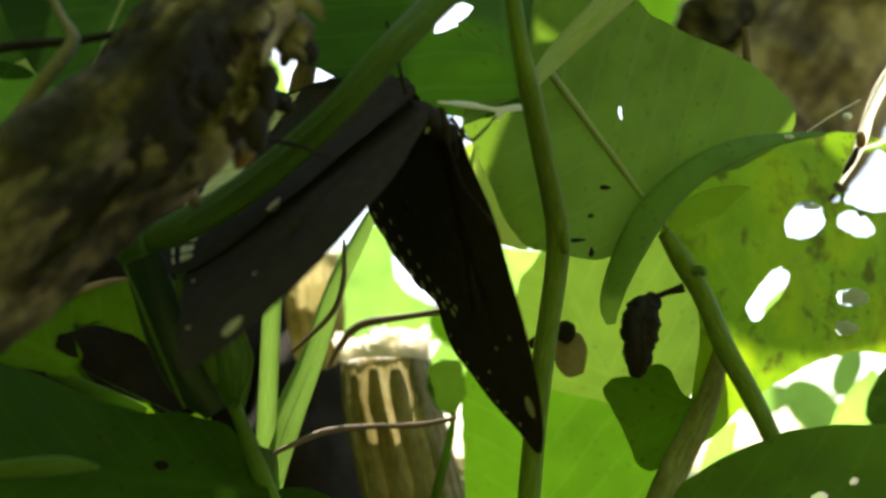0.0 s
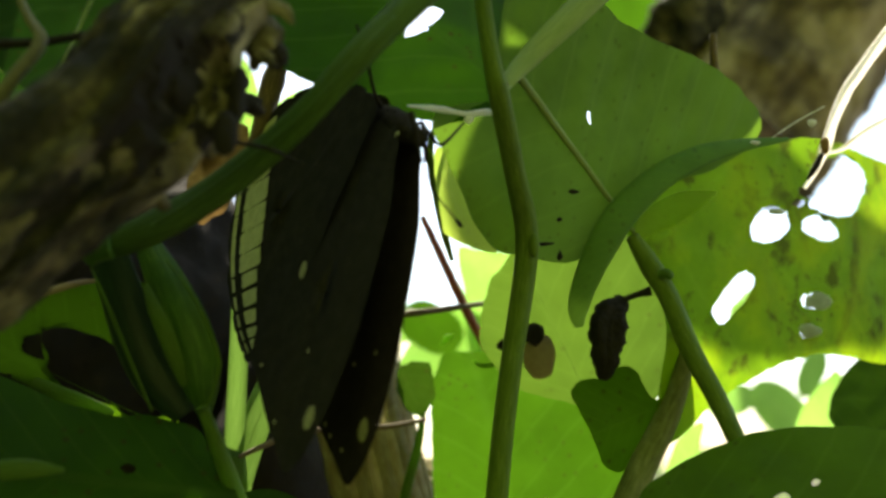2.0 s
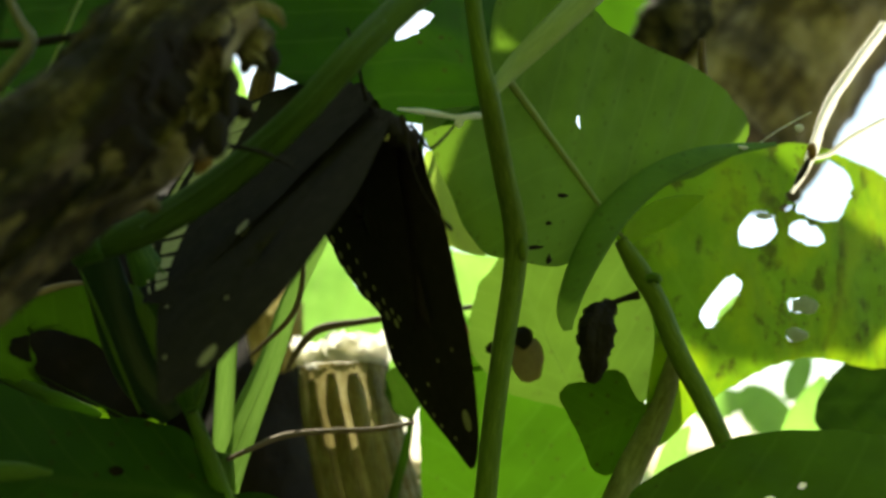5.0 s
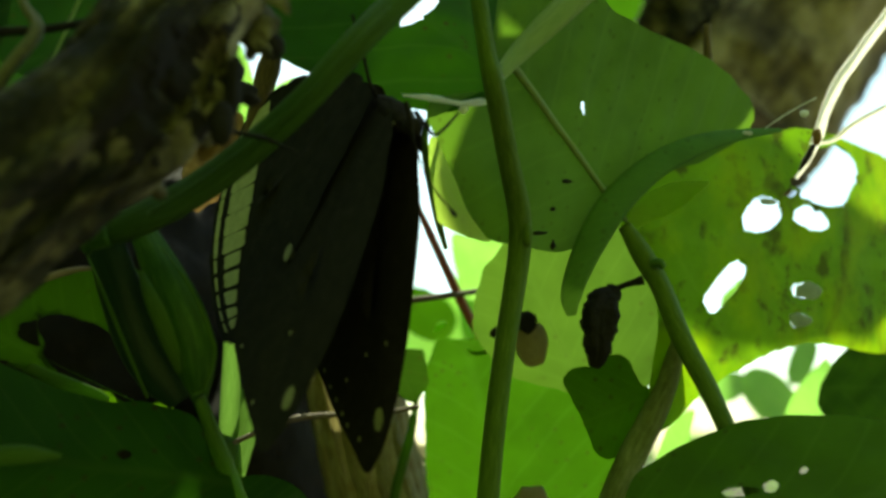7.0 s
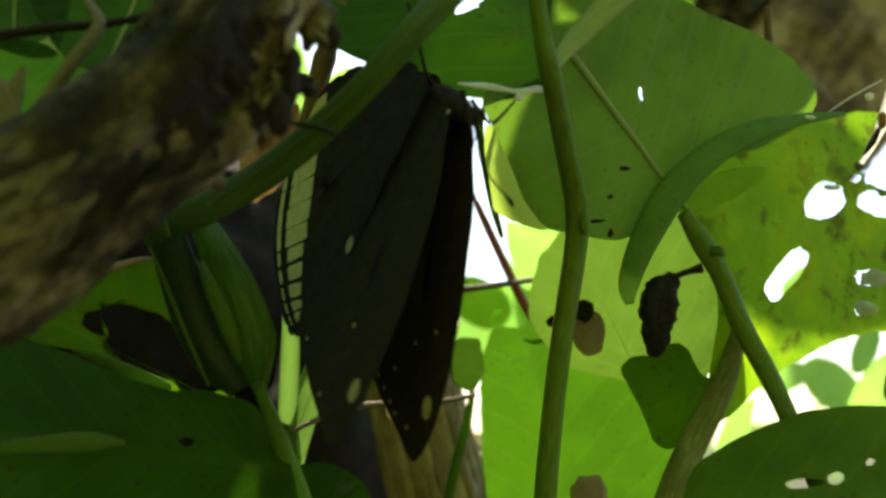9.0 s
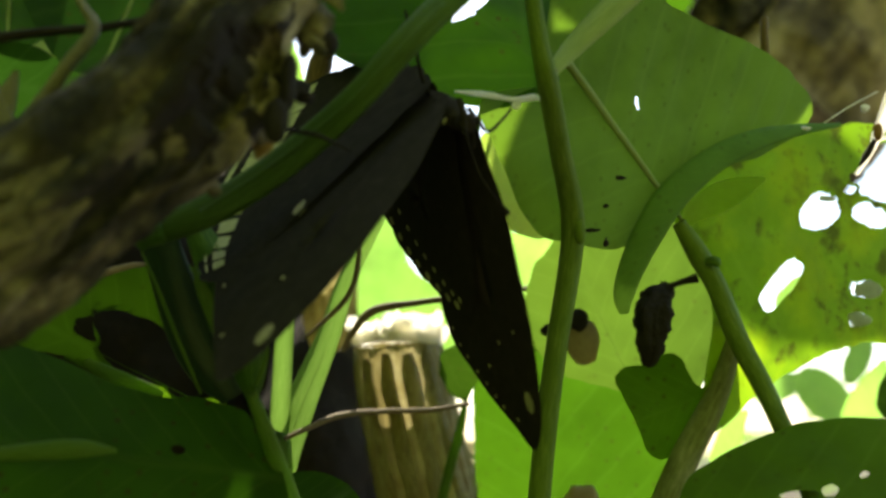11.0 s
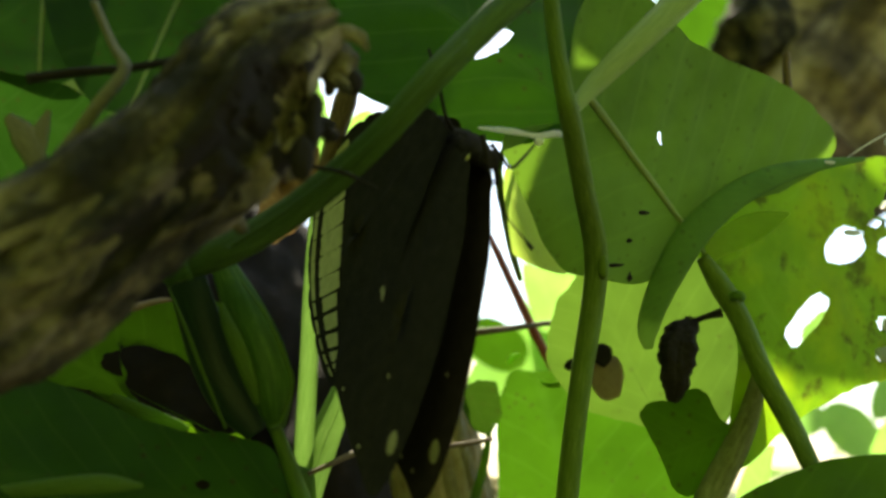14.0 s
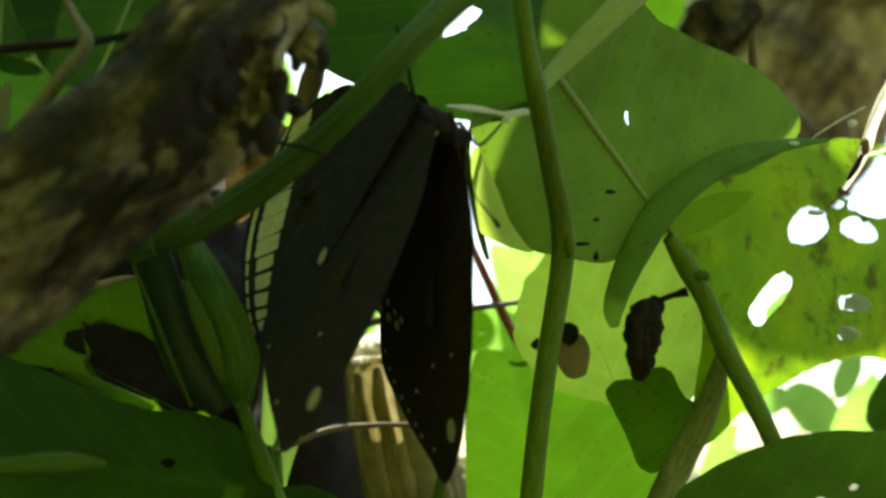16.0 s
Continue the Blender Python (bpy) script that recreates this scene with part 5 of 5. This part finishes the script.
scrap_low = tagged(new("plant_scrap"), "pinkish brown withered scrap low on a leaf", "plant scrap")
part("scrap", blob((0.02227, 0.19, 0.39042), (0.0034, 0.0009, 0.0030), 0.35, 200.0, 28, 7.0), PETAL, scrap_low)

GROUPS = {"tendril": "tendrils", "stump": "cut stems", "leaf stalk": "leaf stalks", "seedling": "upright stems", "dry twig": "sunlit dry twigs", "plant scrap": "withered scraps"}
for ob in [o for o in scene.objects if o.parent is None]:
    kind_name = ob.name.split(".")[0].replace("_", " ")
    if kind_name in GROUPS:
        tagged(ob, group=GROUPS[kind_name])
    elif ob.name.startswith("leaf") and ob.get("label", "").split(",")[0] in ("dark green leaf in deep shade", "blurred green leaf in a bright gap", "broad green leaf of the climbing plant"):
        tagged(ob, group={"dark": "leaves in deep shade", "blur": "leaves in the bright gap", "broa": "leaves high overhead"}[ob["label"][:4]])

# ---- butterfly ----
AXIS, DOWN = Vector((0.505, -0.7429, -0.4391)).normalized(), Vector((-0.413, 0.2389, -0.8785))
DOWN = (DOWN - AXIS * DOWN.dot(AXIS)).normalized()
SIDE = AXIS.cross(DOWN)
butterfly = tagged(new("butterfly"), "black butterfly with pale hindwing margins hanging under a leaf", "butterfly")
place = Matrix((AXIS, SIDE, -DOWN)).transposed().to_4x4()
place.translation = (-0.00431, 0.12359, 0.44515)
butterfly.matrix_world = place

FOREWING = [(4, -1), (8, 2.5), (11.5, 7), (15.5, 13.5), (18.8, 21), (21.3, 29.5), (22.7, 36.5), (22.4, 41), (20.6, 43.2), (16, 42), (10.4, 40.2), (5, 38.4), (0, 35.6), (-4, 29), (-5.5, 17), (-4, 6), (-2, 0)]
HINDWING = [(2, -1), (4, 8), (6, 18), (7.5, 26), (7, 31), (3.5, 33.2), (-2, 32.6), (-8.5, 31), (-14.5, 28.4), (-20, 24.4), (-24.3, 19.6), (-26.6, 14.6), (-25, 9), (-19, 4), (-11, 0.5), (-4, -1.5)]


def wing_sheet(outline, y, camber, scallop=0.0):
    """A closed wing outline in mm (along the body, away from it) as a slightly cambered sheet."""
    loop = [(p[0], p[1]) for p in spline(list(outline) + [outline[0]], 120)][:-1]
    cx, cy = sum(p[0] for p in loop) / len(loop), sum(p[1] for p in loop) / len(loop)
    bm = bmesh.new()
    uv = bm.loops.layers.uv.new("UVMap")
    rings = []
    for f in (0.02, 0.2, 0.4, 0.6, 0.8, 0.93, 1.0):
        ring = []
        for k, (s, h) in enumerate(loop):
            g = f * (1 - scallop * (k % 5 == 0) * (f == 1.0))
            s2, h2 = cx + (s - cx) * g, cy + (h - cy) * g
            vein = 0.12 * math.cos(math.atan2(h2 + 2, s2 + 1) * 26)
            ring.append(bm.verts.new((s2 / 1000, y + camber * (h2 / 40) ** 2 + vein / 1000, -h2 / 1000)))
        rings.append(ring)
    for a, b in zip(rings, rings[1:]):
        for k in range(len(loop)):
            j = (k + 1) % len(loop)
            bm.faces.new((a[k], a[j], b[j], b[k]))
    bm.faces.new(rings[0])
    return bm


def wing_mark(points, y, camber, lift):
    """A pale patch of scales: a rounded polygon in mm lying on both faces of the wing."""
    bm = bmesh.new()
    loop = [(p[0], p[1]) for p in spline(list(points) + [points[0]], 20)][:-1]
    for sgn in (-1, 1):
        vs = [bm.verts.new((s / 1000, y + camber * (h / 40) ** 2 + sgn * lift, -h / 1000)) for s, h in loop]
        bm.faces.new(vs if sgn > 0 else vs[::-1])
    return bm


def ring_spot(s, h, rs, rh, turn=0.0):
    c, d = math.cos(radians(turn)), math.sin(radians(turn))
    return [(s + rs * math.cos(a) * c - rh * math.sin(a) * d, h + rs * math.cos(a) * d + rh * math.sin(a) * c) for a in (0, 0.8, 1.57, 2.36, 3.14, 3.93, 4.71, 5.5)]


def swung(points, turn):
    """Wing points turned in the wing's plane about its root, in radians."""
    c, d = math.cos(turn), math.sin(turn)
    return [(s * c - h * d, s * d + h * c) for s, h in points]


def wing(side):
    y, camber = side * 0.0012, side * 0.0004
    turn, hind_turn, reach, wide = (0.045, 0.2, 1.15, 1.05) if side < 0 else (0.02, 0.0, 0.9, 1.0)
    fore = part("forewing", wing_sheet(swung(FOREWING, turn), y + side * 0.0005, camber), WING if side > 0 else WING_BROWN, butterfly, "blackish forewing with a white spot near the tip")
    hind = part("hindwing", wing_sheet(swung([(s * wide, h * reach) for s, h in HINDWING], hind_turn), y + side * (0.0022 if side < 0 else -0.0002), camber, 0.02), WING if side > 0 else WING_BROWN, butterfly, "dark hindwing with a row of pale marginal bars")
    yy = y + side * (0.0022 if side < 0 else -0.0002)
    inner = spline([(-22.5, 8.5), (-18, 12.5), (-12.6, 17.5), (-7.5, 22), (-3, 25.4), (2, 28.6), (5, 29.6)], 12)
    outer = spline([(-26.2, 13.6), (-24.0, 19.0), (-19.6, 23.8), (-14.2, 27.8), (-8.4, 30.3), (-2, 31.9), (3.5, 32.4)], 12)
    mark = random.Random(21)
    for k in range(12):
        a0, a1, b0, b1 = inner[k], inner[k + 1], outer[k], outer[k + 1]
        if side > 0:
            for f, r in ((0.86, 0.55), (0.45, 0.4)):
                c = ((a0 + a1) * (1 - f) + (b0 + b1) * f) / 2 * np.array((1, reach))
                part("pale_dot", wing_mark(ring_spot(c[0], c[1], r * 1.5, r, 25), yy, camber, 0.00022), WING_SPOT, hind)
            continue
        for f0, f1 in ((0.0, 0.7), (0.82, 0.95)):
            p0, p1, q1, q0 = a0 + (b0 - a0) * f0, a1 + (b1 - a1) * f0, a1 + (b1 - a1) * f1, a0 + (b0 - a0) * f1
            m = (p0 + p1 + q0 + q1) / 4
            g = [m + (v - m) * (0.90 if k < 7 else 0.70) * mark.uniform(0.92, 1.04) for v in (p0, p1, q1, q0)]
            g = [g[0], (g[0] + g[1]) / 2, g[1], (g[1] + g[2]) / 2 + (g[2] - g[3]) * 0.05, g[2], (g[2] + g[3]) / 2, g[3], (g[3] + g[0]) / 2 - (g[2] - g[3]) * 0.05]
            part("pale_bar", wing_mark(swung([(v[0] * wide, v[1] * reach) for v in g], hind_turn), yy, camber, 0.00022), WING_PALE, hind)
    if side < 0:
        part("pale_spot", wing_mark(swung(ring_spot(4.2, 22.6, 1.3, 0.8, 60), 0.13), yy, camber, 0.00024), WING_SPOT, hind)
    part("pale_spot", wing_mark(swung(ring_spot(20.2, 36.2, 1.5, 1.0, 65), turn), y + side * 0.0005, camber, 0.00024), WING_SPOT, fore)
    for s, h in ((4.5, 36.4), (9.6, 38.4), (14, 40), (17.5, 40.2), (13, 30.5), (16.5, 27.5), (0.3, 33.6), (7.2, 37.6), (12, 39.3), (2.4, 35.4), (10.5, 35.2))[:11 if side > 0 else 6:1 if side > 0 else 2]:
        part("pale_dot", wing_mark(swung(ring_spot(s, h, 0.36, 0.28), turn), y + side * 0.0005, camber, 0.00024), WING_SPOT, fore)
    return fore, hind


(left_wing, left_hindwing), (right_wing, right_hindwing) = wing(-1), wing(1)
part("thorax", tube([(-0.004, 0, -0.0005), (0.001, 0, -0.0003), (0.0052, 0, -0.0008), (0.0080, 0, -0.0013)], [0.0010, 0.0019, 0.0019, 0.0011], 20, 16, rough=0.1, rough_scale=900.0), BODY, butterfly)
part("abdomen", tube([(-0.003, 0, 0.001), (-0.010, 0, 0), (-0.018, 0, -0.002), (-0.024, 0, -0.004)], [0.0016, 0.002, 0.0018, 0.0007], 24, 16), BODY, butterfly)
head = part("head", blob((0.0090, 0, -0.0012), (0.0013, 0.0015, 0.0013), 0.1, 900.0, 20), BODY, butterfly)
for sd in (-1, 1):
    part("white_dot", blob((0.0094, sd * 0.0012, -0.0004), (0.00022, 0.00025, 0.00025), 0, 1, 10), WING_PALE, head)
    part("white_dot", blob((0.0068, sd * 0.0017, -0.0020), (0.0002, 0.0002, 0.0005), 0, 1, 10), WING_PALE, head)
to_local = place.inverted()


def insect_leg(points, r0, r1, name="leg"):
    pts = [to_local @ Vector(p) for p in points]
    part(name, tube(pts, [r0 + (r1 - r0) * k / (len(pts) - 1) for k in range(len(pts))], 24, 8), BODY, butterfly)


insect_leg([(-0.00496, 0.12316, 0.44586), (-0.00607, 0.12072, 0.44769), (-0.00676, 0.11909, 0.45056), (-0.00817, 0.11705, 0.45536)], 0.0003, 0.00018)
insect_leg([(0.00007, 0.11777, 0.44234), (0.00114, 0.11712, 0.44061), (0.00249, 0.11743, 0.43915), (0.00423, 0.12002, 0.44139), (0.00591, 0.12442, 0.44473)], 0.00035, 0.00015)
insect_leg([(-0.00029, 0.11799, 0.44129), (0.00057, 0.11844, 0.43919), (0.00072, 0.11977, 0.43773)], 0.00045, 0.0003)


insect_leg([(-0.00113, 0.11562, 0.44283), (-0.00056, 0.11561, 0.44046), (-0.00028, 0.11662, 0.43814)], 0.00035, 0.0003)
feeler = part("antenna", tube([to_local @ Vector(p) for p in ((-0.00099, 0.11587, 0.44166), (0.00014, 0.11587, 0.43687), (0.00169, 0.11719, 0.43303), (0.00482, 0.11898, 0.42942))], [0.00016, 0.00012, 0.00011, 0.00013], 30, 6), BODY, butterfly)
part("club", tube([to_local @ Vector(p) for p in ((0.00417, 0.11864, 0.43007), (0.00482, 0.1189, 0.42933), (0.00517, 0.1191, 0.42887))], [0.0001, 0.0003, 0.00018], 8, 8), BODY, feeler)


def motions():
    rows = [(0.0, 34), (0.2, 40), (0.4, 43.5), (0.6, 45), (0.8, 43), (1.0, 37), (1.2, 31), (1.4, 23.5), (1.5, 20.5), (1.6, 16.5), (1.8, 8), (2.0, 0), (2.2, -2), (2.8, -2), (3.0, -0.5), (3.2, 8.5), (3.4, 17.5), (3.5, 20.5),
            (3.6, 24), (3.8, 33), (4.0, 39.5), (4.2, 41), (4.5, 40), (4.9, 32), (5.3, 19), (5.6, 8), (5.9, -1), (6.3, -2), (6.5, -1.5), (6.7, 2.5), (7.0, 7.3), (7.2, 13.5), (7.4, 23), (7.6, 33), (7.8, 46), (8.0, 51),
            (8.2, 38.5), (8.4, 30), (8.6, 19.5), (8.7, 15.5), (8.9, 8), (9.2, -1), (9.6, -2), (9.9, 0), (10.2, 8), (10.5, 18), (10.8, 27.5), (11.0, 30.5), (11.2, 35), (11.5, 43), (11.8, 36), (12.1, 29), (12.4, 19),
            (12.5, 14.3), (12.7, 6), (13.0, -1), (13.3, -2), (13.7, -1.8), (14.0, 0.5), (14.3, 5), (14.5, 10.4), (14.8, 22), (15.1, 31), (15.3, 31), (15.5, 28.5), (15.8, 21.5), (16.0, 14.2)]
    opened = (-2, 7.3, 14.2, 31, 34, 45, 51)
    near_fore, near_hind = (1.5, 6.2, 10.5, 27, 31, 36, 38.5), (-3, 2.5, 6.5, 24, 29, 35, 37.5)
    walk(right_wing, [(t, pose(0, 0, 0, max(a, 0.4 * a + 2.4), 0, 0)) for t, a in rows])
    walk(right_hindwing, [(t, pose(0, 0, 0, max(a, 0.4 * a + 2.4), 0, 0)) for t, a in rows])
    def shut(t):
        return float(np.interp(t, (12.3, 13.0, 14.0, 14.7), (0, 1, 1, 0)))

    walk(left_hindwing, [(t, pose(0, 0, 0, 3.5 * shut(t) - float(np.interp(a, opened, near_hind)), 0, 0)) for t, a in rows])
    walk(left_wing, [(t, pose(0, 0, 0, 3.0 * shut(t) - float(np.interp(a, opened, near_fore)), 0, 0)) for t, a in rows])



motions()
